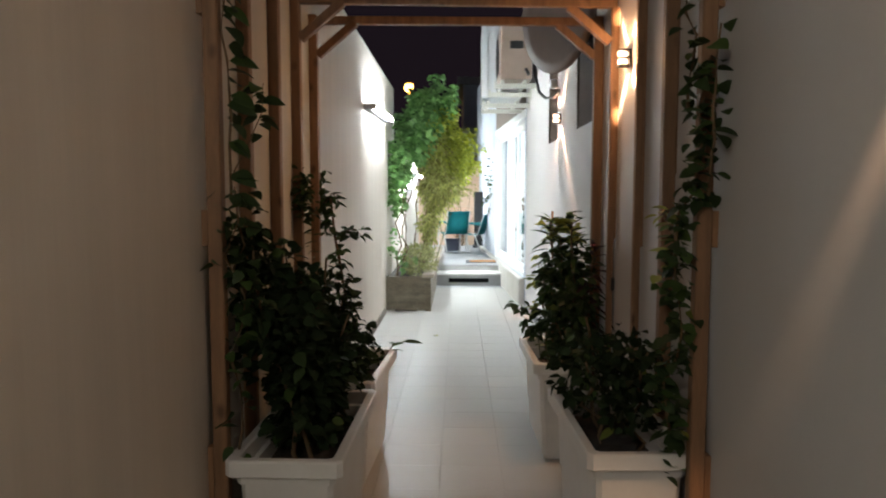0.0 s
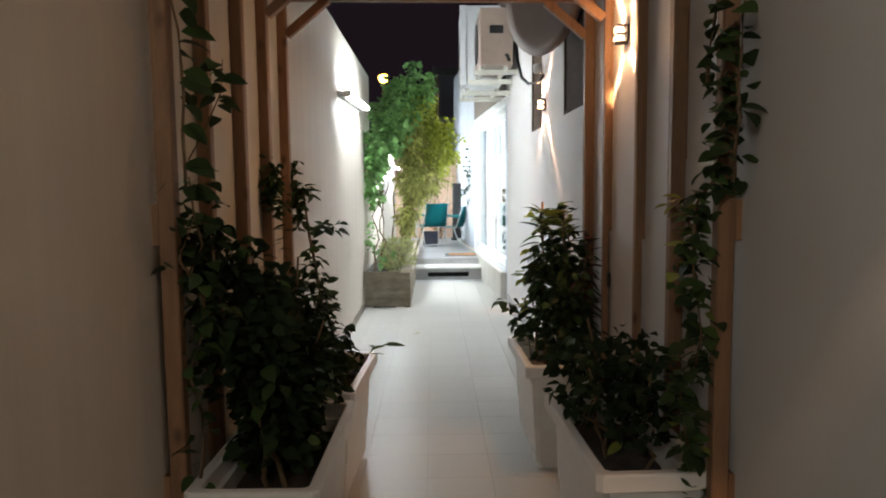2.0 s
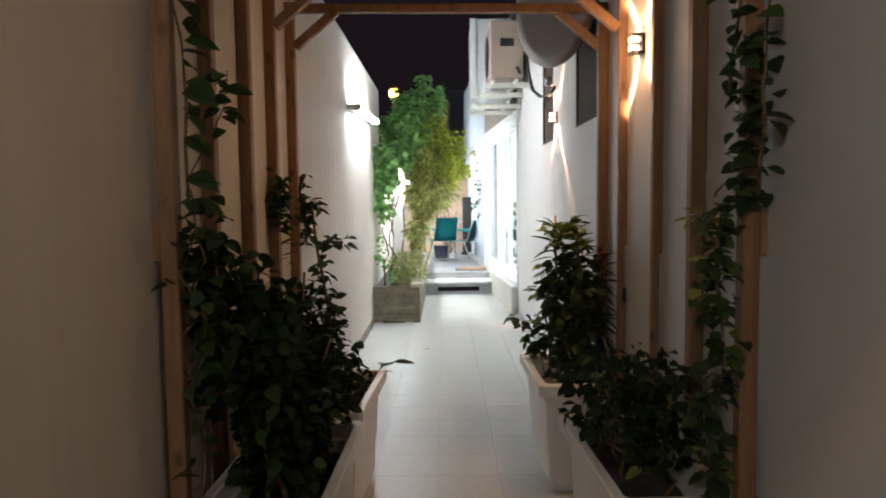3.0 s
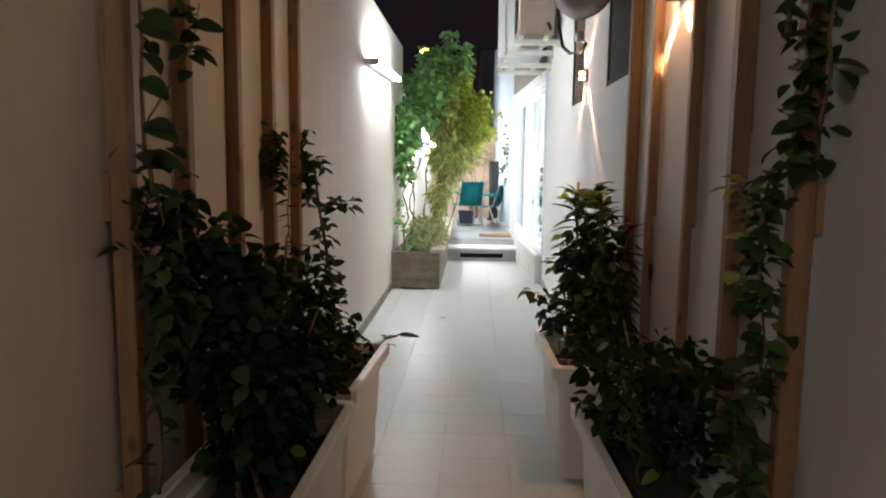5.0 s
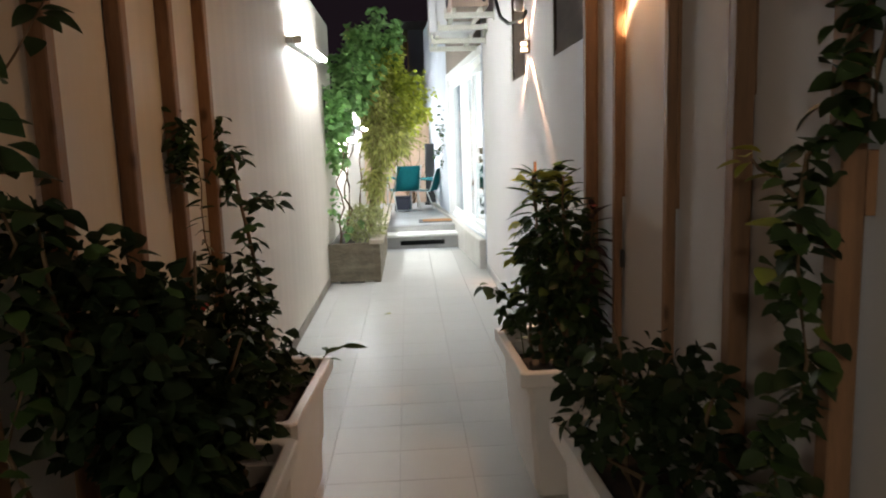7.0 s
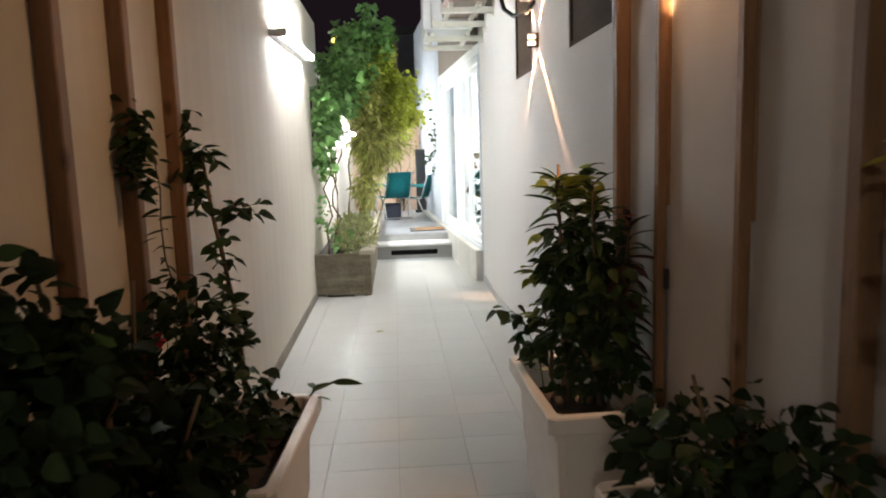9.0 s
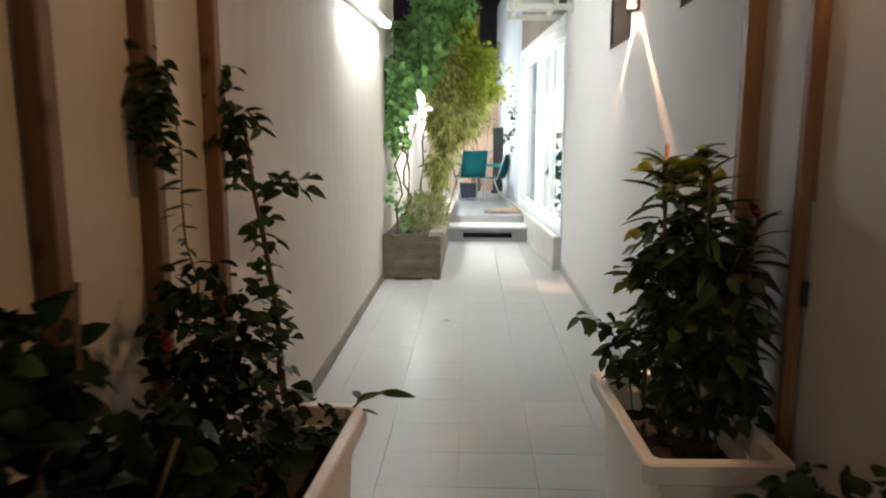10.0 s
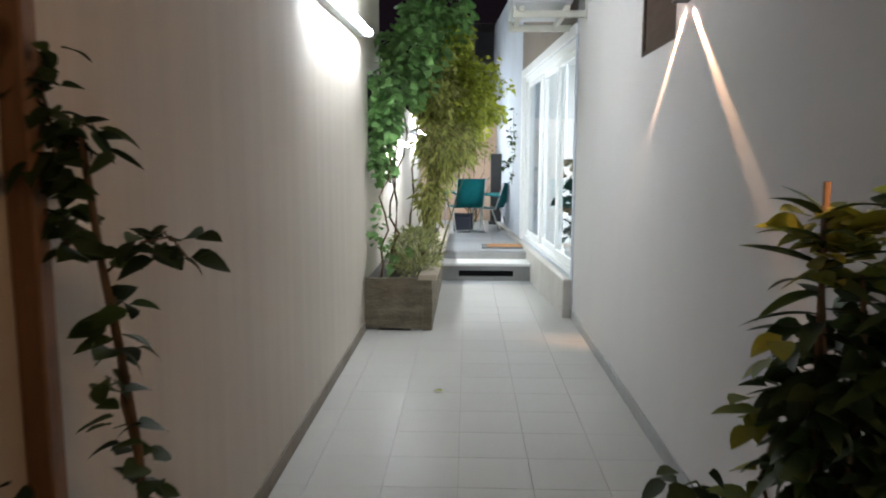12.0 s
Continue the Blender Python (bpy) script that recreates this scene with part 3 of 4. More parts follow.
def climber(t, pts, rng, leaves, count, size=(0.7, 1.2), radius=0.006, spread=0.03, mat=M_STEM, start=0.0, drop=-0.5):
    """A winding stem with single leaves along it."""
    part("stem", tube(pts, radius, end=radius * 0.5), mat, t, smooth=True)
    for i in range(count):
        k = start + (1 - start) * (i + rng.random()) / count
        f = k * (len(pts) - 1)
        j = min(int(f), len(pts) - 2)
        at = Vector(pts[j]).lerp(Vector(pts[j + 1]), f - j) + Vector([rng.uniform(-spread, spread) for _ in range(3)])
        a = rng.uniform(0, 6.283)
        put_leaf(t, rng.choice(leaves), leaf_pose(at, (math.cos(a), math.sin(a), rng.uniform(drop, 0.25)), rng, 40, rng.uniform(*size)))


def bush(name, label, m, rng, stems, blobs, leaf_n, own_n, rows, mat, leaves, size=(0.7, 1.25)):
    """Stems from the soil with leaves clustered round twigs in a set of blobs (x, y, z, rx, ry, rz)."""
    t = thing(name, label, "plant", m)
    spots, own = [], []
    for sx, sy, ex, ey, ez in stems:
        part("stem", tube(wiggle((sx, sy, -0.10), (ex, ey, ez), rng, 7, 0.05), 0.011, end=0.004), M_STEM, t, smooth=True)
    vol = [b[3] * b[4] * b[5] for b in blobs]
    for i in range(leaf_n + own_n):
        b = rng.choices(blobs, vol)[0]
        d = Vector((rng.gauss(0, 1), rng.gauss(0, 1), rng.gauss(0, 1))).normalized() * rng.random() ** 0.45
        at = Vector((b[0] + d.x * b[3], b[1] + d.y * b[4], b[2] + d.z * b[5]))
        way = Vector((d.x + rng.uniform(-0.6, 0.6), d.y + rng.uniform(-0.6, 0.6), rng.uniform(-0.6, 0.45)))
        (spots if i < leaf_n else own).append((at, way, rng.uniform(*size)))
    foliage("foliage", t, mat, spots, rows, rng)
    for at, way, s in own:
        put_leaf(t, rng.choice(leaves), leaf_pose(at, way, rng, 60, s))
    return t


SOIL = 0.42
rng = random.Random(11)
# big dark bush in the first west planter
bush("bush", "dark dense leafy bush growing in a white planter", pose(-0.44, 2.95, SOIL), rng,
     [(0.02, -0.12, -0.05, -0.1, 0.55), (0, 0.0, 0.05, 0.1, 0.75), (-0.05, 0.1, -0.12, 0.1, 0.8), (0.04, 0.1, 0.12, 0.2, 0.5), (0.0, -0.1, -0.16, -0.2, 0.85)],
     [(0.0, 0.0, 0.32, 0.14, 0.26, 0.17), (-0.05, -0.06, 0.50, 0.13, 0.22, 0.17), (-0.16, -0.14, 0.70, 0.08, 0.12, 0.15), (-0.07, 0.02, 0.64, 0.07, 0.10, 0.10), (0.02, 0.28, 0.36, 0.13, 0.16, 0.16), (0.0, 0.0, 0.14, 0.06, 0.10, 0.10), (0.09, 0.18, 0.26, 0.09, 0.16, 0.10), (-0.14, -0.10, 0.50, 0.09, 0.16, 0.24), (-0.10, 0.24, 0.52, 0.06, 0.09, 0.12), (-0.02, 0.0, 0.16, 0.13, 0.22, 0.16), (-0.02, 0.18, 0.08, 0.12, 0.18, 0.12), (-0.20, -0.16, 0.82, 0.06, 0.11, 0.13), (-0.13, -0.04, 0.74, 0.09, 0.12, 0.12), (-0.05, 0.10, 0.62, 0.09, 0.12, 0.10)],
     2000, 170, ROUND, M_LEAF_SHADED_I, LEAF_ROUND, (0.6, 1.2))
# vine on the first west post
t = thing("vine", "dark heart-leaved vine climbing the first west post", "vine", pose(XL, 2.60, 0))
climber(t, wiggle((0.10, 0.03, 0.5), (0.12, 0.0, 1.45), rng, 8, 0.04), rng, LEAF_ROUND, 34, (0.8, 1.2))
climber(t, wiggle((0.12, 0.10, 0.9), (0.11, 0.04, 1.42), rng, 6, 0.03), rng, LEAF_ROUND, 80, (0.7, 1.15), spread=0.06)
climber(t, wiggle((0.09, 0.06, 1.4), (0.085, 0.05, 2.35), rng, 10, 0.015), rng, LEAF_ROUND[:1] + LEAF_ROUND[2:], 6, (0.8, 1.2), spread=0.015, drop=-0.9)
for k in range(20):
    z = 1.42 + 0.047 * k + rng.uniform(-0.02, 0.02)
    put_leaf(t, LEAF_ROUND[k % 3], leaf_pose((0.095, 0.05 + rng.uniform(-0.03, 0.02), z), (1.0, rng.uniform(-0.8, 0.5), rng.uniform(-0.75, 0.1)), rng, 55, rng.uniform(1.15, 1.75)))
climber(t, [(0.10, 0.06, 1.50), (0.13, 0.14, 1.60), (0.15, 0.24, 1.72), (0.13, 0.34, 1.84)], rng, LEAF_ROUND, 13, (0.8, 1.2), radius=0.003, start=0.45, spread=0.025)
# shrub and vines in the second west planter
west_shrub = bush("bush", "dark leafy shrub below climbing vines in a white planter", pose(-0.44, 3.86, SOIL), rng,
     [(0, -0.2, 0.0, -0.1, 0.5), (0, 0.1, -0.1, 0.1, 0.6)],
     [(-0.02, -0.15, 0.25, 0.17, 0.25, 0.22), (-0.08, -0.05, 0.45, 0.14, 0.2, 0.2), (0.06, 0.24, 0.10, 0.10, 0.12, 0.10)],
     700, 70, ROUND, M_LEAF_SHADED_I, LEAF_ROUND, (0.5, 0.95))
t = thing("vine", "thin vine with a dark leafy clump climbing a batten", "vine", pose(XL, 3.92, 0))
climber(t, wiggle((0.16, 0.0, 0.45), (0.10, 0.02, 1.40), rng, 9, 0.02), rng, LEAF_LONG[2:], 34, (0.35, 0.6), radius=0.004, spread=0.012, start=0.4, drop=-0.3)
climber(t, wiggle((0.06, 0.0, 1.30), (0.05, 0.02, 1.53), rng, 5, 0.015), rng, LEAF_ROUND, 90, (0.6, 0.95), spread=0.035)
t = thing("vine", "vine with broad green leaves on a bent stake", "vine", pose(XL, 4.45, 0))
STAKE = [(0.235, -0.10, 0.40), (0.215, -0.06, 0.60), (0.195, -0.03, 0.80), (0.160, -0.01, 1.00), (0.130, 0.0, 1.16), (0.105, 0.0, 1.40)]
part("stake", tube(STAKE, 0.011, end=0.007), M_STEM, t, "bent brown plant stake", smooth=True)
climber(t, wiggle((0.235, -0.10, 0.42), (0.150, 0.0, 1.10), rng, 7, 0.015), rng, LEAF_ROUND + LEAF_ROUND[1:2] * 2, 66, (0.8, 1.25), radius=0.006, start=0.05, spread=0.035)
climber(t, wiggle((0.075, -0.02, 1.20), (0.05, -0.02, 1.54), rng, 5, 0.012), rng, LEAF_ROUND, 105, (0.6, 1.05), spread=0.034, drop=-0.9)
climber(t, [(0.07, -0.01, 1.36), (0.115, 0.01, 1.43), (0.15, 0.03, 1.36)], rng, LEAF_LONG, 12, (0.6, 0.9), radius=0.003, spread=0.012, drop=-0.8)
climber(t, [(0.13, 0.0, 1.14), (0.20, 0.02, 1.20), (0.25, 0.03, 1.21), (0.28, 0.03, 1.17)], rng, LEAF_ROUND + LEAF_ROUND[1:2], 24, (0.8, 1.2), radius=0.004, spread=0.03, start=0.1)
t = thing("sprig", "thin green sprig leaning out over a planter's rim", "plant", pose(-0.33, 4.22, SOIL))
climber(t, [(0, 0, -0.1), (0.04, 0, 0.08), (0.10, 0.0, 0.14), (0.17, 0.02, 0.16)], rng, LEAF_LONG[2:], 6, (0.7, 1.0), 0.004, 0.01, M_STEM_GREEN, 0.3, -0.1)

RED_PETAL = leaf_mesh("petal", M_RED, 0.03, 0.02, fold=0.2, droop=0.3)
for k in range(5):
    put_leaf(west_shrub, RED_PETAL, leaf_pose((-0.14, -0.16, 0.48), (math.cos(k * 1.26), -0.6, math.sin(k * 1.26)), rng, 10, 1.1)).name = "petal"

# east side
bush("bush", "dark spreading shrub with a few yellow leaves in a planter", pose(0.76, 3.02, SOIL), rng,
     [(0.0, 0.1, -0.1, 0.1, 0.5), (0.05, -0.1, 0.1, -0.1, 0.4), (-0.05, 0.0, -0.12, 0.0, 0.35)],
     [(-0.08, 0.14, 0.27, 0.15, 0.24, 0.18), (0.05, 0.02, 0.30, 0.10, 0.26, 0.20), (0.03, -0.16, 0.20, 0.10, 0.12, 0.10)],
     520, 80, ROUND, M_LEAF_SHADED_I, LEAF_ROUND * 5 + LEAF_OVAL[2:3], (0.6, 1.0))
BIG_LEAF = leaf_mesh("big_leaf", M_LEAF_DARK, 0.30, 0.12, fold=0.25, droop=0.4, n=8)
t = thing("broad_leaf_plant", "dark plant with a few broad upright leaves", "plant", pose(0.84, 3.30, SOIL))
part("stem", tube([(0, 0, -0.1), (0.01, 0, 0.1)], 0.008), M_STEM_GREEN, t)
for w in ((0.5, 0.1, 1.3), (-0.5, 0.2, 1.1), (0.1, -0.6, 1.0)):
    put_leaf(t, BIG_LEAF, leaf_pose((0.0, 0, 0.05), w, rng, 20, rng.uniform(0.8, 1.1)))
t = thing("vine", "leafy vine climbing the first east post", "vine", pose(XR, 2.57, 0))
climber(t, wiggle((-0.12, 0.06, 0.5), (-0.13, 0.02, 1.25), rng, 8, 0.03), rng, LEAF_ROUND * 9 + LEAF_OVAL[2:3], 170, (0.65, 1.1), spread=0.045)
climber(t, wiggle((-0.13, 0.02, 1.2), (-0.07, -0.04, 1.85), rng, 8, 0.03), rng, LEAF_ROUND, 110, (0.65, 1.15), spread=0.04)
climber(t, wiggle((-0.06, -0.07, 1.42), (-0.04, -0.08, 1.95), rng, 6, 0.02), rng, LEAF_ROUND, 20, (0.9, 1.5), spread=0.035)
climber(t, wiggle((-0.11, 0.0, 1.7), (-0.14, -0.02, 2.3), rng, 8, 0.03), rng, LEAF_ROUND, 16, (0.8, 1.2))
climber(t, wiggle((-0.13, 0.02, 1.28), (0.885 - XR, 0.27, 1.35), rng, 4, 0.01), rng, [LEAF_ROUND[1], LEAF_OVAL[2]], 8, (0.7, 1.0), spread=0.02)
# pale young leaves at the tip of the side shoot, and one lower on the stem
tip_rng = random.Random(23)
for at, way, s in (((0.90, 2.83, 1.365), (-0.9, 0.4, 0.35), 0.95), ((0.89, 2.85, 1.345), (-0.8, -0.3, -0.35), 0.9), ((0.87, 2.86, 1.345), (-1.0, 0.5, -0.1), 0.8), ((0.88, 2.86, 1.355), (0.3, 0.9, 0.2), 0.8), ((0.86, 2.60, 1.18), (-0.8, -0.3, 0.2), 0.9)):
    put_leaf(t, LEAF_YELLOW, leaf_pose((at[0] - XR, at[1] - 2.57, at[2]), way, tip_rng, 15, s))
LEAF_LANCE = [leaf_mesh("lance_leaf", M_LEAF_DARK, 0.165, 0.036, fold=0.35, droop=0.55, n=7), leaf_mesh("lance_leaf", M_LEAF_DARK, 0.145, 0.034, fold=0.3, droop=0.3, n=7), leaf_mesh("lance_leaf", M_LEAF_MID, 0.15, 0.034, fold=0.3, droop=0.8, n=7)]
LEAF_MAROON = [leaf_mesh("maroon_leaf", M_LEAF_MAROON, 0.16, 0.036, fold=0.35, droop=0.5, n=7), leaf_mesh("maroon_leaf", M_LEAF_DARK, 0.15, 0.034, fold=0.3, droop=0.7, n=7)]


def whorled_stem(t, base, top, n, leaves, low, rng, size=(0.8, 1.1)):
    """An upright stem whose long leaves stand round it in a spiral, the lowest drooping and the topmost upright."""
    a, b = Vector(base), Vector(top)
    part("stem", tube(wiggle(a, b, rng, 7, 0.015), 0.008, end=0.004), M_STEM, t, smooth=True)
    for i in range(n):
        k = low + (1 - low) * (i + rng.random()) / n
        turn = i * 2.4 + rng.uniform(-0.3, 0.3)
        put_leaf(t, rng.choice(leaves), leaf_pose(a.lerp(b, k), (math.cos(turn), math.sin(turn), -0.12 + 0.9 * max(0, k - 0.75) / 0.25 + rng.uniform(-0.12, 0.12)), rng, 15, rng.uniform(*size) * (1 - 0.3 * max(0, k - 0.8) / 0.2)))


t = bush("shrub", "tall dense long-leaved shrub with yellow-green top", pose(0.745, 4.33, SOIL), rng,
     [(0.0, 0.0, -0.02, 0.0, 0.75), (0.05, -0.1, 0.12, -0.1, 0.6), (-0.05, 0.1, -0.10, 0.12, 0.5), (0.03, -0.05, 0.04, -0.06, 0.7)],
     [(0.0, 0.0, 0.36, 0.13, 0.16, 0.24), (0.08, -0.12, 0.38, 0.10, 0.12, 0.22), (-0.14, 0.14, 0.20, 0.08, 0.10, 0.10), (0.13, 0.02, 0.14, 0.07, 0.26, 0.12), (0.05, 0.0, 0.62, 0.11, 0.13, 0.13), (0.02, 0.0, 0.12, 0.13, 0.13, 0.10), (-0.03, 0.03, 0.52, 0.11, 0.12, 0.20)],
     860, 110, ROUND, M_LEAF_MID_I, LEAF_ROUND + LEAF_OVAL[:2], (0.6, 1.2))
whorled_stem(t, (-0.04, 0.02, 0.0), (-0.075, 0.03, 0.86), 62, LEAF_LANCE, 0.30, rng)
whorled_stem(t, (0.06, -0.06, 0.0), (0.035, -0.07, 0.84), 44, LEAF_LANCE, 0.35, rng)
whorled_stem(t, (0.12, -0.08, 0.0), (0.15, -0.13, 0.70), 54, LEAF_MAROON, 0.30, rng)
whorled_stem(t, (0.08, 0.10, 0.0), (0.10, 0.12, 0.74), 40, LEAF_LANCE + LEAF_OVAL[:1], 0.35, rng)
for i in range(64):
    a = rng.uniform(0, 6.283)
    put_leaf(t, (LEAF_YELLOW, LEAF_YELLOW, LEAF_LONG_YELLOW, LEAF_OVAL[2])[i % 4], leaf_pose((-0.02 + rng.uniform(-0.09, 0.10), 0.05 + rng.uniform(-0.07, 0.07), 0.80 + rng.uniform(-0.07, 0.06)), (math.cos(a), math.sin(a), rng.uniform(-0.2, 0.5)), rng, 50, rng.uniform(0.7, 1.15)))
# lit leaves on the alley side, their light put into brighter olive and yellow
for x, y, z, n in ((-0.15, 0.05, 0.50, 7), (-0.13, 0.02, 0.62, 4), (-0.14, 0.08, 0.34, 6)):
    for i in range(n):
        a = rng.uniform(1.8, 4.5)
        put_leaf(t, LEAF_OVAL[2 + i % 2] if i % 3 else LEAF_YELLOW, leaf_pose((x + rng.uniform(-0.02, 0.02), y + rng.uniform(-0.03, 0.03), z + rng.uniform(-0.03, 0.03)), (math.cos(a), math.sin(a), rng.uniform(-0.5, 0.2)), rng, 40, rng.uniform(0.7, 1.1)))
for i in range(9):
    put_leaf(t, LEAF_ROUND[i % 3], leaf_pose((0.05 + rng.uniform(-0.02, 0.02), 0.02, 0.87 + rng.uniform(-0.02, 0.02)), (rng.uniform(-1, 1), rng.uniform(-1, 1), rng.uniform(-0.2, 0.4)), rng, 40, 0.9))
part("stake", tube([(-0.05, 0.05, -0.08), (-0.055, 0.052, 0.5), (-0.06, 0.055, 0.90)], 0.006), M_WOOD, t, "thin wooden plant stake")
for i in range(5):
    ob = put_leaf(t, RED_PETAL, leaf_pose((0.15, -0.13, 0.71), (math.cos(i * 1.26), math.sin(i * 1.26), 0.5), rng, 10, 1.0))
    ob.name = "petal"
t = thing("sprig", "low green sprig hanging over a planter's inner rim", "plant", pose(0.65, 4.46, SOIL))
climber(t, [(0, 0, -0.1), (-0.03, 0, 0.14), (-0.08, 0.0, 0.27), (-0.14, -0.02, 0.34), (-0.18, -0.03, 0.33)], rng, LEAF_ROUND, 18, (0.7, 1.2), 0.004, 0.03, M_STEM_GREEN, 0.2, -0.6)

# ---- concrete planting bed with its planting ----
BED = (XL + 0.004, -0.205, 8.64, 13.2, 0.42)
bed = thing("planting_bed", "weathered concrete planting bed full of soil", "planter", pose(BED[0], BED[2], 0))
bw, bl, bh = BED[1] - BED[0], BED[3] - BED[2], BED[4]


def rough_slab(x0, x1, y0, y1, z0, z1, amp=0.008):
    bm = box(x0, x1, y0, y1, z0, z1)
    for _ in range(4):
        bmesh.ops.subdivide_edges(bm, edges=[e for e in bm.edges if e.calc_length() > 0.11], cuts=1, use_grid_fill=True)
    for v in bm.verts:
        v.co += noise.noise_vector(v.co * 7) * amp
    return bm


part("front_slab", rough_slab(0, bw - 0.06, 0, 0.06, 0.02, bh), M_STONE, bed)
part("side_slab", rough_slab(bw - 0.06, bw + 0.01, 0.01, bl, 0.0, bh - 0.01), M_STONE, bed)
part("coping", rough_slab(bw - 0.09, bw + 0.05, 0.0, bl, bh - 0.018, bh + 0.02, 0.014), M_COPING, bed, "pale rough coping")
part("foot", box(0.10, 0.36, 0.01, 0.05, -0.004, 0.03), M_BLACK, bed)
bm = bmesh.new()
bmesh.ops.create_grid(bm, x_segments=10, y_segments=40, size=0.5)
for v in bm.verts:
    v.co = Vector((bw / 2 - 0.03 + v.co.x * (bw - 0.06), bl / 2 + v.co.y * (bl - 0.04), bh - 0.03 + 0.05 * noise.noise(v.co * 6)))
part("soil", bm, M_SOIL, bed, smooth=True)

rng = random.Random(21)
TEAL = [leaf_points(0.10, 0.088, 0.15, 0.5, 4, 0.55), leaf_points(0.085, 0.074, 0.2, 0.3, 4, 0.55)]
LIME = [leaf_points(0.075, 0.045, 0.25, 0.5, 4, 0.65), leaf_points(0.065, 0.04, 0.2, 0.7, 4)]
BAMBOO = [leaf_points(0.10, 0.024, 0.3, 0.7, 4), leaf_points(0.08, 0.020, 0.3, 1.0, 4)]


def crown(blobs, n, rng, clump=7, size=(0.5, 1.05), droop=-0.2, reach=0.07):
    """Leaves in small clumps on the outside of overlapping blobs, with gaps between."""
    spots = []
    area = [b[3] * b[5] + b[4] * b[5] for b in blobs]
    while len(spots) < n:
        b = rng.choices(blobs, area)[0]
        d = Vector((rng.gauss(0, 1), rng.gauss(0, 1), rng.gauss(0, 1))).normalized()
        c = Vector((b[0] + d.x * b[3], b[1] + d.y * b[4], b[2] + d.z * b[5]))
        r = 0.70 + 0.45 * noise.noise(c * 4) + rng.uniform(-0.25, 0.12)
        c = Vector((b[0], b[1], b[2])).lerp(c, r)
        if c.x < XL + 0.05:
            continue
        for _ in range(clump):
            w = Vector((d.x + rng.uniform(-0.7, 0.7), d.y + rng.uniform(-0.7, 0.7), droop + d.z * 0.4 + rng.uniform(-0.5, 0.4)))
            p = c + Vector([rng.uniform(-reach, reach) for _ in range(3)])
            if p.x > XL + 0.02:
                spots.append((p, w, rng.uniform(*size)))
    return spots


t = thing("climbing_vine", "lush blue-green broad-leaved vine over the planting bed", "vine", pose(0, 0, 0))
for sx, sy, ex, ey, ez in ((-0.62, 8.85, -0.55, 9.0, 1.6), (-0.55, 8.95, -0.50, 9.1, 1.5), (-0.60, 9.3, -0.45, 9.5, 2.2), (-0.5, 9.8, -0.3, 9.9, 2.4)):
    part("stem", tube(wiggle((sx, sy, 0.36), (ex, ey, ez), rng, 9, 0.06), 0.012, end=0.006), M_STEM, t, smooth=True)
foliage("foliage", t, M_FOL_TEAL, crown([(-0.60, 9.05, 1.75, 0.11, 0.22, 0.38), (-0.42, 9.4, 2.25, 0.25, 0.35, 0.30), (-0.28, 9.6, 2.55, 0.16, 0.25, 0.19), (-0.08, 9.7, 2.5, 0.08, 0.12, 0.18), (-0.64, 8.95, 1.35, 0.05, 0.12, 0.2), (-0.16, 9.6, 2.80, 0.035, 0.05, 0.17), (0.04, 9.7, 2.68, 0.03, 0.05, 0.16), (-0.42, 9.5, 2.60, 0.05, 0.07, 0.12), (-0.35, 9.3, 2.0, 0.14, 0.3, 0.25)], 2900, rng), TEAL, rng)
foliage("low_foliage", t, M_FOL_TEAL, crown([(-0.66, 8.88, 0.78, 0.05, 0.10, 0.32), (-0.52, 8.9, 0.58, 0.06, 0.1, 0.08)], 48, rng, 3), TEAL, rng)
t = thing("garden_tree", "small bushy tree with lime-green leaves over the bed", "tree", pose(0, 0, 0))
part("trunk", tube(wiggle((-0.40, 10.3, 0.36), (-0.25, 10.1, 1.5), rng, 6, 0.03), 0.045, end=0.03), M_STEM, t, smooth=True)
for e in ((0.05, 9.9, 2.1), (-0.35, 10.2, 2.4), (0.15, 10.2, 1.8), (-0.1, 9.8, 2.6)):
    part("limb", tube(wiggle((-0.25, 10.1, 1.45), e, rng, 6, 0.05), 0.02, end=0.006), M_STEM, t, smooth=True)
foliage("crown", t, M_FOL_LIME, crown([(0.05, 9.8, 1.95, 0.28, 0.35, 0.40), (-0.12, 9.8, 2.25, 0.26, 0.35, 0.3), (0.18, 9.9, 1.78, 0.18, 0.3, 0.25), (0.0, 9.9, 2.46, 0.10, 0.2, 0.18), (0.38, 9.8, 2.0, 0.09, 0.10, 0.04), (0.34, 9.8, 1.75, 0.07, 0.10, 0.05), (0.30, 9.8, 2.2, 0.08, 0.1, 0.05)], 4600, rng), LIME, rng)
t = thing("bamboo_clump", "drooping olive-green bamboo leaves on thin canes", "bamboo", pose(0, 0, 0))
for i in range(9):
    sx, sy = rng.uniform(-0.38, -0.20), rng.uniform(9.3, 9.9)
    part("cane", tube(wiggle((sx, sy, 0.36), (sx + rng.uniform(-0.1, 0.35), sy + rng.uniform(-0.2, 0.2), rng.uniform(1.3, 2.1)), rng, 7, 0.04), 0.008, end=0.003), M_STEM_GREEN, t, smooth=True)
foliage("foliage", t, M_FOL_OLIVE, crown([(-0.18, 9.5, 1.5, 0.18, 0.28, 0.40), (-0.02, 9.7, 1.5, 0.20, 0.3, 0.28), (-0.24, 9.45, 1.02, 0.10, 0.2, 0.24), (-0.18, 9.5, 1.9, 0.24, 0.3, 0.3)], 3600, rng, 6, (0.5, 1.2), -0.45), BAMBOO, rng)
t = thing("feathery_plant", "pale feathery green plant in the bed's front", "plant", pose(-0.36, 9.15, 0.38))
spots = []
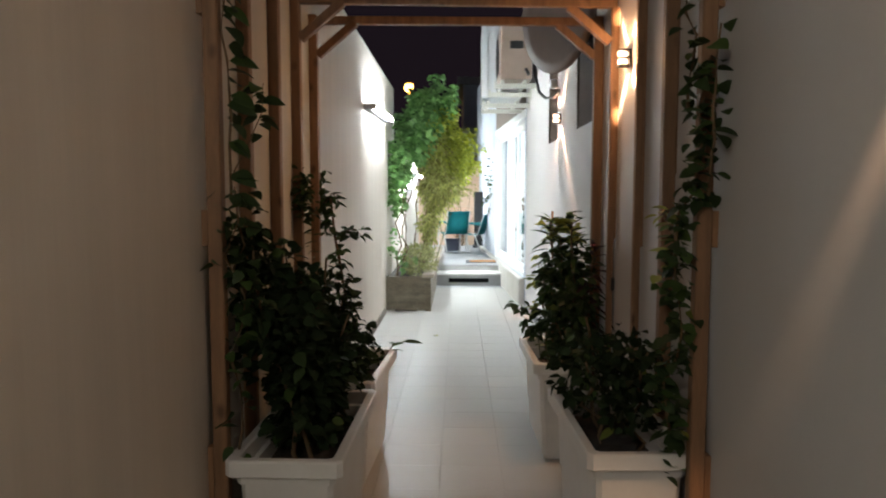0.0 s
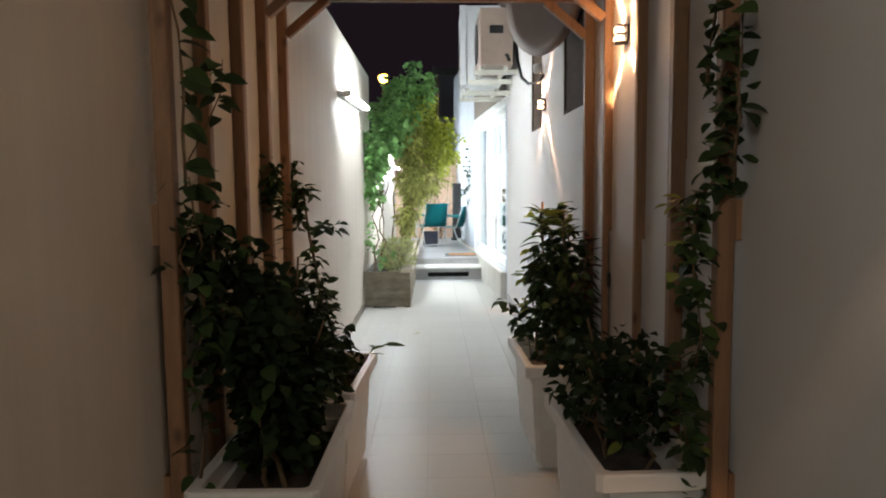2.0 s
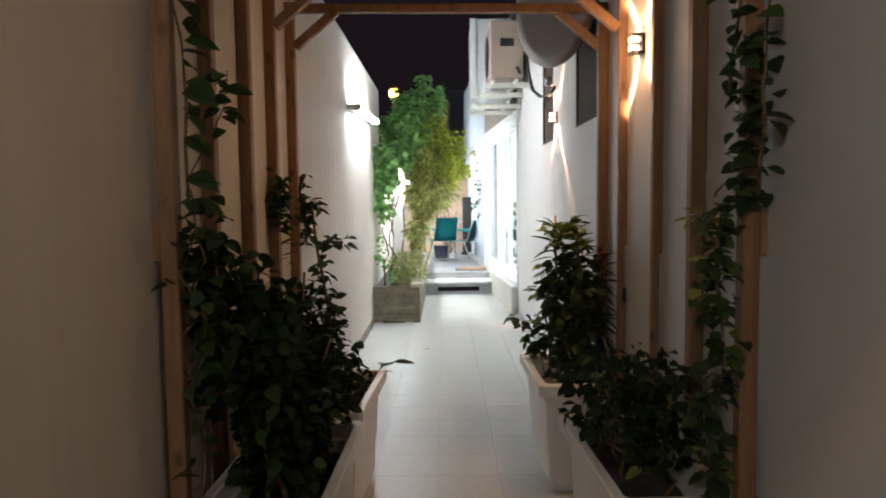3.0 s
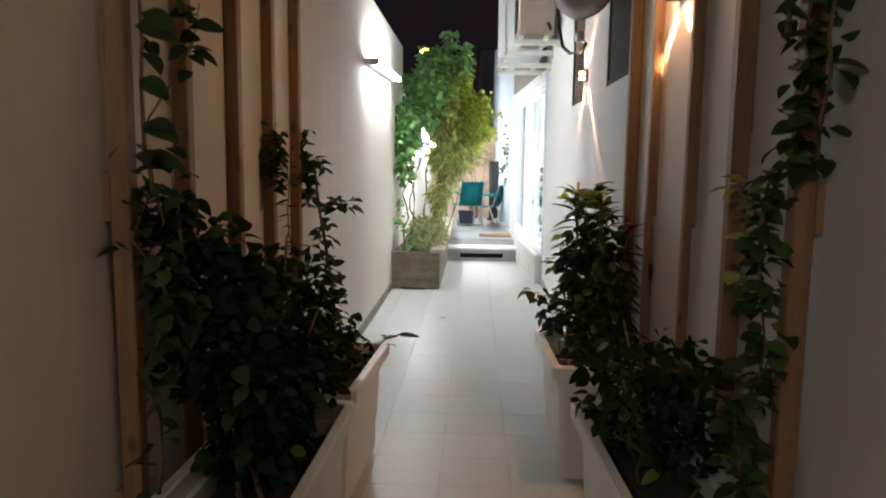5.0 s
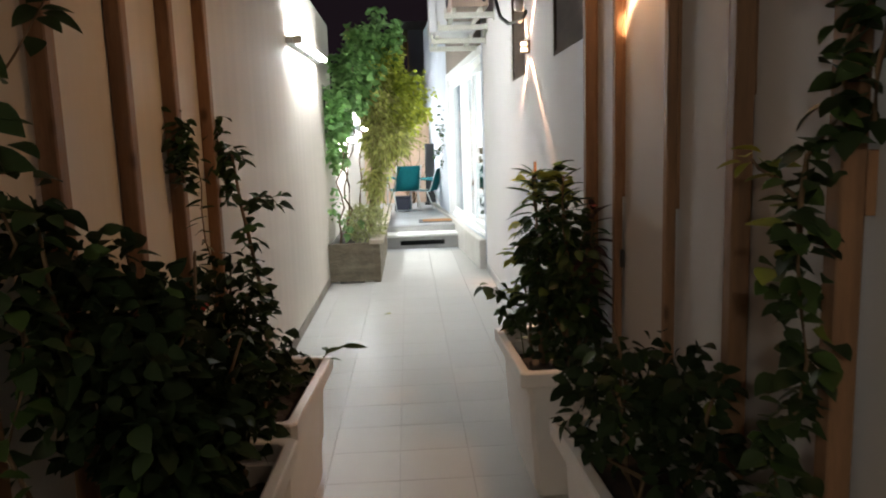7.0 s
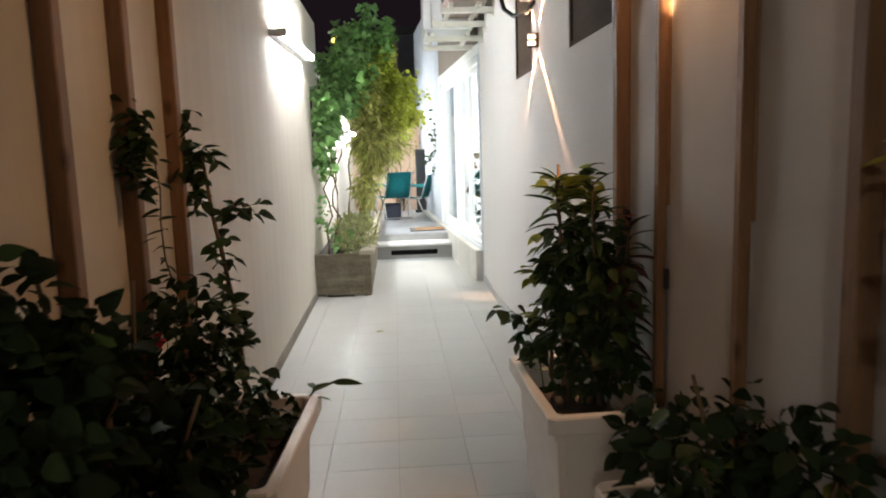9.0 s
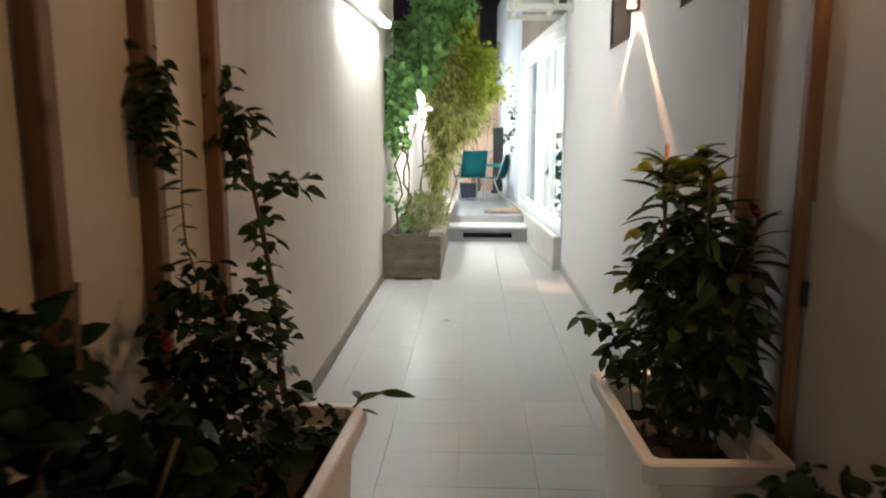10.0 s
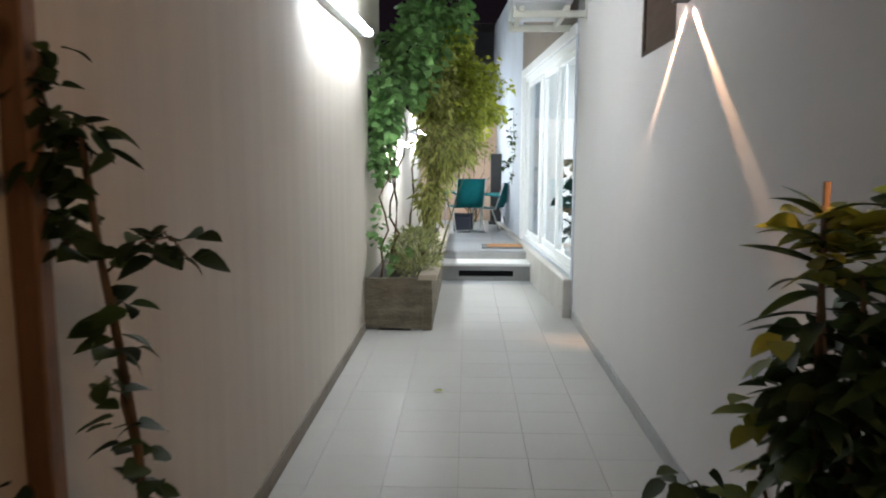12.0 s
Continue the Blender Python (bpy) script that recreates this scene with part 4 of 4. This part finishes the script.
for i in range(1500):
    k = rng.random()
    a, r = rng.uniform(0, 6.283), (0.07 + 0.15 * math.sin(math.pi * (0.15 + 0.75 * k))) * rng.random() ** 0.5
    spots.append((Vector((math.cos(a) * r, math.sin(a) * r * 1.9, k * 0.38)), (math.cos(a) * 0.5, math.sin(a) * 0.5, rng.uniform(-0.2, 1.2)), rng.uniform(0.5, 1.15)))
foliage("foliage", t, M_FOL_GRASS, spots, [leaf_points(0.09, 0.012, 0.3, 0.8, 3)], rng)

# ---- air conditioners and dish on the house wall ----
t = thing("air_conditioner", "aged white outdoor air conditioner on a wall bracket", "air conditioner", pose(XR, 8.35, 2.62))
part("casing", box(-0.40, -0.06, -0.40, 0.40, 0.02, 0.60, 0.012, seg=2), M_AC, t)
part("grille", lathe([(0.20, 0.0), (0.215, 0.006), (0.215, 0.012), (0.03, 0.02)], 24, m=pose(-0.405, 0.05, 0.31, 0, -90, 0)), M_BLACK, t)
# the handle recess is not cut in; a black block gives its shade
part("side_handle", box(-0.30, -0.16, -0.408, -0.398, 0.34, 0.42, 0.003), M_BLACK, t, "raised black block for the shaded side recess")
part("service_valve", tube([(-0.13, -0.40, 0.12), (-0.13, -0.46, 0.11), (-0.11, -0.50, 0.05)], 0.018), M_BLACK, t)
t = thing("air_conditioner", "white outdoor air conditioner with a tall side panel", "air conditioner", pose(XR, 9.1, 2.50))
part("casing", box(-0.56, -0.10, -0.30, 0.50, 0.05, 0.95, 0.012, seg=2), M_WHITE_METAL, t)
part("side_panel", box(-0.575, -0.50, -0.315, -0.298, 0.05, 0.95, 0.004), M_WHITE_METAL, t)
for yy, zz, ln in ((8.05, 2.58, 0.46), (8.60, 2.56, 0.50), (8.80, 2.46, 0.56), (9.40, 2.46, 0.56)):
    t = thing("wall_bracket", "pale metal wall bracket carrying an air conditioner", "bracket", pose(XR, yy, zz), "air conditioner brackets")
    part("arm", bar((0, 0, 0), (-ln, 0, 0), 0.045, 0.05), M_BRACKET, t)
    part("wall_plate", box(-0.012, 0.0, -0.03, 0.03, -0.05, 0.16, 0.003), M_BRACKET, t)
    part("stop", box(-ln, -ln + 0.02, -0.03, 0.03, 0.02, 0.06, 0.003), M_BRACKET, t)
for yy, xx, zz in ((8.32, -0.14, 2.61), (8.32, -0.38, 2.61), (9.1, -0.50, 2.49), (9.1, -0.16, 2.49)):
    t = thing("bracket_rail", "pale metal rail lying across the wall brackets", "rail", pose(XR + xx, yy, zz), "bracket rails")
    part("rail", box(-0.02, 0.02, -0.42, 0.42, -0.022, 0.012, 0.003), M_BRACKET, t)
t = thing("satellite_dish", "grey satellite dish with a raised rim on the wall", "satellite dish", pose(0.815, 5.2, 2.715, 90, 0, -66) @ Matrix.Diagonal((1.2, 1.2, 1.2, 1)))
part("bowl", lathe([(0.02, -0.10), (0.15, -0.09), (0.28, -0.055), (0.36, -0.005), (0.372, 0.0), (0.36, 0.008), (0.28, -0.04), (0.15, -0.075), (0.02, -0.085)], 36), M_DISH, t, smooth=True)
part("rim", lathe([(0.325, -0.014), (0.386, -0.014), (0.392, 0.0), (0.386, 0.016), (0.325, 0.004)], 36), M_DISH, t, smooth=True)
part("mount", tube([(0, 0, -0.09), (0, 0, -0.21)], 0.025), M_POLE, t)
t = thing("cable", "black cable looping down the house wall", "cable", pose(XR, 6.6, 2.3))
part("cable_loop", tube([(-0.16, 0.3, 0.5), (-0.15, 0.22, 0.2), (-0.12, 0.14, 0.03), (-0.08, 0.0, -0.04), (-0.03, -0.2, -0.06), (-0.008, -0.35, -0.02)], 0.014, sides=8), M_BLACK, t, smooth=True)
t = thing("junction_box", "small pale round junction box on the wall", "junction box", pose(XR, 6.45, 2.36))
part("cover", lathe([(0.04, 0.0), (0.04, 0.05), (0.03, 0.06), (0.005, 0.062)], 16, m=pose(0, 0, 0, 0, -90, 0)), M_WHITE_METAL, t, smooth=True)

# ---- sliding glass door ----
door = tagged(new("door_1"), "wide white-framed sliding glass door of a lit room", "glass door", kind="structure")
door.matrix_basis = FRONT
z0, z1 = TERRACE + 0.05, GH
bm = bmesh.new()
for c in ((0.02, 0.12, 0.06, GL, z1 - 0.07, z1), (0.02, 0.12, 0.06, GL, z0, z0 + 0.05), (0.02, 0.12, 0.06, 0.13, z0, z1), (0.02, 0.12, GL - 0.08, GL, z0, z1)):
    box(*c, bm=bm, bevel=0.004)
box(-0.02, 0.02, GL - 0.02, GL + 0.09, z0 - 0.05, z1 + 0.09, 0.004, bm=bm)
box(-0.02, 0.02, 0.0, GL - 0.02, z1, z1 + 0.09, 0.004, bm=bm)
part("door_frame", bm, M_FRAME, door)
for k, (a, b, x) in enumerate(((0.13, 1.10, 0.05), (1.05, 2.12, 0.085), (2.07, GL - 0.08, 0.05))):
    bm = bmesh.new()
    for c in ((x, x + 0.03, a, b, z1 - 0.13, z1 - 0.07), (x, x + 0.03, a, b, z0 + 0.05, z0 + 0.12), (x, x + 0.03, a, a + 0.055, z0 + 0.12, z1 - 0.13), (x, x + 0.03, b - 0.055, b, z0 + 0.12, z1 - 0.13)):
        box(*c, bm=bm, bevel=0.003)
    sash = part("sash", bm, M_FRAME, door)
    g = part("pane", box(x + 0.012, x + 0.018, a + 0.055, b - 0.055, z0 + 0.12, z1 - 0.13), M_GLASS, sash)
    g.visible_shadow = False
    if k == 1:
        part("handle", box(x - 0.02, x, a + 0.015, a + 0.04, 1.15, 1.40, 0.004), M_CHAIR_LEG, sash, "metal handle")


def curtain(name, y0, y1, x, m):
    n = 60
    bm = bmesh.new()
    rows = []
    for z in (TERRACE + 0.02, 1.3, 2.45):
        rows.append([bm.verts.new((x + 0.03 * math.sin(i * 1.05 + 0.3 * z) + 0.012 * math.sin(i * 2.7), y0 + (y1 - y0) * i / n, z)) for i in range(n + 1)])
    for a, b in zip(rows, rows[1:]):
        for i in range(n):
            bm.faces.new((a[i], a[i + 1], b[i + 1], b[i]))
    t = thing(name, "white sheer curtain hanging inside the glass door", "curtain", m, "curtains")
    part("cloth", bm, M_CURTAIN, t, smooth=True)
    part("rail", tube([(x, y0, 2.46), (x, y1, 2.46)], 0.012), M_WHITE_METAL, t)


curtain("curtain", 2.2, 3.1, 0.34, FRONT)
# plant in the room
t = thing("house_plant", "dark green potted house plant inside the glass", "house plant", FRONT @ pose(0.36, 1.45, TERRACE - 0.1))
part("pot", lathe([(0.11, 0), (0.14, 0.24), (0.15, 0.25), (0.15, 0.28), (0.13, 0.28), (0.12, 0.24)], 18), M_PLASTIC, t, smooth=True)
part("stem", tube([(0, 0, 0.2), (0.02, 0.03, 0.6), (0.0, 0.0, 1.0)], 0.012), M_STEM, t)
foliage("foliage", t, M_LEAF_SHADED_I, [(Vector((rng.gauss(0, 0.09), rng.gauss(0, 0.12), rng.uniform(0.35, 1.15))), (rng.uniform(-1, 1), rng.uniform(-1, 1), rng.uniform(-0.4, 0.5)), rng.uniform(1.6, 2.8)) for _ in range(120)], ROUND, rng)


# ---- terrace things ----
def chair(m, label):
    """A sling chair: teal seat and back on a pale metal frame with curved arms; it faces local +y."""
    t = thing("garden_chair", label, "chair", m, "teal garden chairs")

    def sling(pts, w, th=0.012):
        bm = bmesh.new()
        rows = [[bm.verts.new((s * w / 2, y, z)) for s in (-1, -0.4, 0.4, 1)] for y, z in pts]
        for a, b in zip(rows, rows[1:]):
            for i in range(3):
                bm.faces.new((a[i], a[i + 1], b[i + 1], b[i]))
        r = bmesh.ops.solidify(bm, geom=bm.faces[:], thickness=th)
        return bm

    part("seat", sling([(-0.20, 0.40), (-0.05, 0.385), (0.12, 0.39), (0.24, 0.42), (0.27, 0.40)], 0.46), M_TEAL, t, smooth=True)
    part("backrest", sling([(-0.20, 0.40), (-0.25, 0.52), (-0.29, 0.68), (-0.34, 0.86), (-0.36, 0.87)], 0.46), M_TEAL, t, smooth=True)
    for s in (-1, 1):
        x = s * 0.245
        part("side_frame", tube([(x, 0.26, 0.41), (x, -0.19, 0.39), (x, -0.35, 0.88)], 0.014, sides=8), M_CHAIR_LEG, t, smooth=True)
        part("front_leg", tube([(x, 0.22, 0.62), (x, 0.25, 0.4), (x, 0.27, 0.0)], 0.014, sides=8), M_CHAIR_LEG, t, smooth=True)
        part("back_leg", tube([(x, -0.12, 0.40), (x, -0.27, 0.0)], 0.014, sides=8), M_CHAIR_LEG, t, smooth=True)
        part("armrest", tube([(x, -0.28, 0.63), (x, -0.1, 0.655), (x, 0.12, 0.65), (x, 0.24, 0.60)], 0.022, sides=8), M_TEAL, t, smooth=True)
    part("stretcher", tube([(-0.245, -0.27, 0.03), (0.245, -0.27, 0.03)], 0.012), M_CHAIR_LEG, t)


chair(pose(0.04, 13.65, TERRACE, 0, 0, 20) @ Matrix.Scale(0.9, 4), "teal woven garden chair seen from behind on the terrace")
chair(pose(0.42, 13.9, TERRACE, 0, 0, 70) @ Matrix.Scale(0.82, 4), "teal woven garden chair beside the house wall")
t = thing("storage_box", "small dark blue plastic box under a chair", "box", pose(0.02, 13.55, TERRACE, 0, 0, -6))
part("body", box(-0.13, 0.13, -0.11, 0.11, 0.0, 0.24, 0.015), M_NAVY, t)
part("lid", box(-0.14, 0.14, -0.12, 0.12, 0.24, 0.265, 0.008), M_NAVY, t)
t = thing("door_mat", "orange-brown coir doormat with a dark border", "doormat", pose(0.56, 11.75, TERRACE))
part("border", box(-0.30, 0.30, -0.19, 0.19, 0.001, 0.014, 0.004), M_MAT_GREY, t)
part("coir", box(-0.24, 0.25, -0.14, 0.14, 0.0145, 0.022, 0.003), M_MAT, t, "orange coir field")
t = thing("speaker_column", "tall black column standing against the house wall", "loudspeaker", pose(0.55, 14.8, TERRACE))
part("cabinet", box(-0.09, 0.09, -0.09, 0.09, 0.05, 1.15, 0.015), M_BLACK, t)
part("base", box(-0.12, 0.12, -0.12, 0.12, 0.0, 0.05, 0.01), M_BLACK, t)
t = thing("wall_vine", "sparse dark vine trailing on the house wall", "vine", FRONT @ pose(-0.02, 3.7, 0))
rng = random.Random(33)
for a, b in (((-0.01, 0.3, 1.0), (-0.03, 0.0, 2.0)), ((-0.02, 0.1, 1.5), (-0.10, -0.15, 1.75)), ((-0.02, 0.1, 1.4), (-0.14, 0.3, 1.2))):
    climber(t, wiggle(a, b, rng, 6, 0.04), rng, LEAF_ROUND, 22, (0.8, 1.2), 0.005, 0.03)
t = thing("bare_shrub", "bare twiggy shrub in front of the peach wall", "shrub", pose(0.15, 15.2, TERRACE))
for i in range(9):
    a = rng.uniform(-1, 1)
    part("twig", tube(wiggle((rng.uniform(-0.1, 0.1), 0, 0), (a * 0.5, rng.uniform(-0.2, 0.1), rng.uniform(0.6, 1.3)), rng, 7, 0.06), 0.011, end=0.003), M_STEM, t, smooth=True)
foliage("foliage", t, M_FOL_OLIVE, crown([(0.1, 0, 1.25, 0.35, 0.2, 0.25)], 160, rng, 3), LIME, rng)
t = thing("drain_grate", "dark slotted drain grate in the step's riser", "drain grate", pose(0.293, STEP_Y, 0.085))
# no real hollow: a flat panel with the slot's shade as its near-black colour
part("recess", box(-0.305, 0.305, -0.006, -0.002, -0.035, 0.028), M_VOID, t)
for i in range(9):
    part("bar", box(-0.262 + i * 0.065, -0.258 + i * 0.065, -0.010, -0.006, -0.035, 0.028), M_VOID, t)
t = thing("fallen_leaf", "small yellow-green leaf fallen on the tiles", "leaf", pose(-0.06, 7.15, 0.004))
put_leaf(t, LEAF_YELLOW, pose(0, 0, 0.004, 4, 0, 60))

# ---- street lamp beyond the walls ----
t = thing("street_lamp", "orange sodium street lamp on a tall pole", "street lamp", pose(-1.93, 30.0, -0.12))
part("pole", lathe([(0.09, 0), (0.08, 2.0), (0.06, 5.6), (0.05, 5.72)], 12), M_POLE, t, smooth=True)
part("hood", lathe([(0.20, 6.02), (0.21, 6.04), (0.14, 6.16), (0.03, 6.20)], 18), M_POLE, t, smooth=True)
part("globe", lathe([(0.05, 5.70), (0.14, 5.74), (0.19, 5.84), (0.18, 5.96), (0.10, 6.05), (0.02, 6.07)], 20, m=pose(0, -0.05, 0)), M_SODIUM, t, "glowing orange globe", smooth=True)
b = thing("neighbour_house", "dark neighbouring house beyond the garden wall", "house", pose(3.5, 26, -0.12))
part("wall", box(-3.2, 3.2, 0, 6, 0, 5.4), M_BLUEWALL, b)
part("roof", box(-3.4, 3.4, -0.2, 6.2, 5.4, 5.65), M_RISER, b)

# ---- floor tiles ----
def tile_mesh(w, l, mat):
    return mesh_of("tile", box(-w / 2, w / 2, -l / 2, l / 2, -0.006, 0.0, 0.0004), mat)


def tile_field(parent, xs, ys, z, mat, gap=0.002, cross=0.0016):
    made = {}
    for x0, x1 in zip(xs, xs[1:]):
        for y0, y1 in zip(ys, ys[1:]):
            key = (round(x1 - x0, 3), round(y1 - y0, 3))
            if key not in made:
                made[key] = tile_mesh(key[0] - gap, key[1] - cross, mat)
            ob = new("tile", made[key])
            ob.parent = parent
            ob.matrix_basis = pose((x0 + x1) / 2, (y0 + y1) / 2, z)


tile_field(floor, [XL + 0.013, -0.585, -0.268, 0.047, 0.362, 0.675, XR - 0.013], [0.255 + 0.3 * k - 2.1 for k in range(43)], 0.0, M_TILE)
tile_field(floor, [XL + 0.52, 0.047, 0.362, 0.675, XR - 0.013], [0.255 + 0.3 * 41 - 1.8, STEP_Y - 0.003], 0.0, M_TILE_GREY)
tile_field(terrace, [-0.18 + 0.3 * k for k in range(5)], [STEP_Y + 0.33 + 0.3 * k for k in range(14)], TERRACE, M_TILE_GREY)
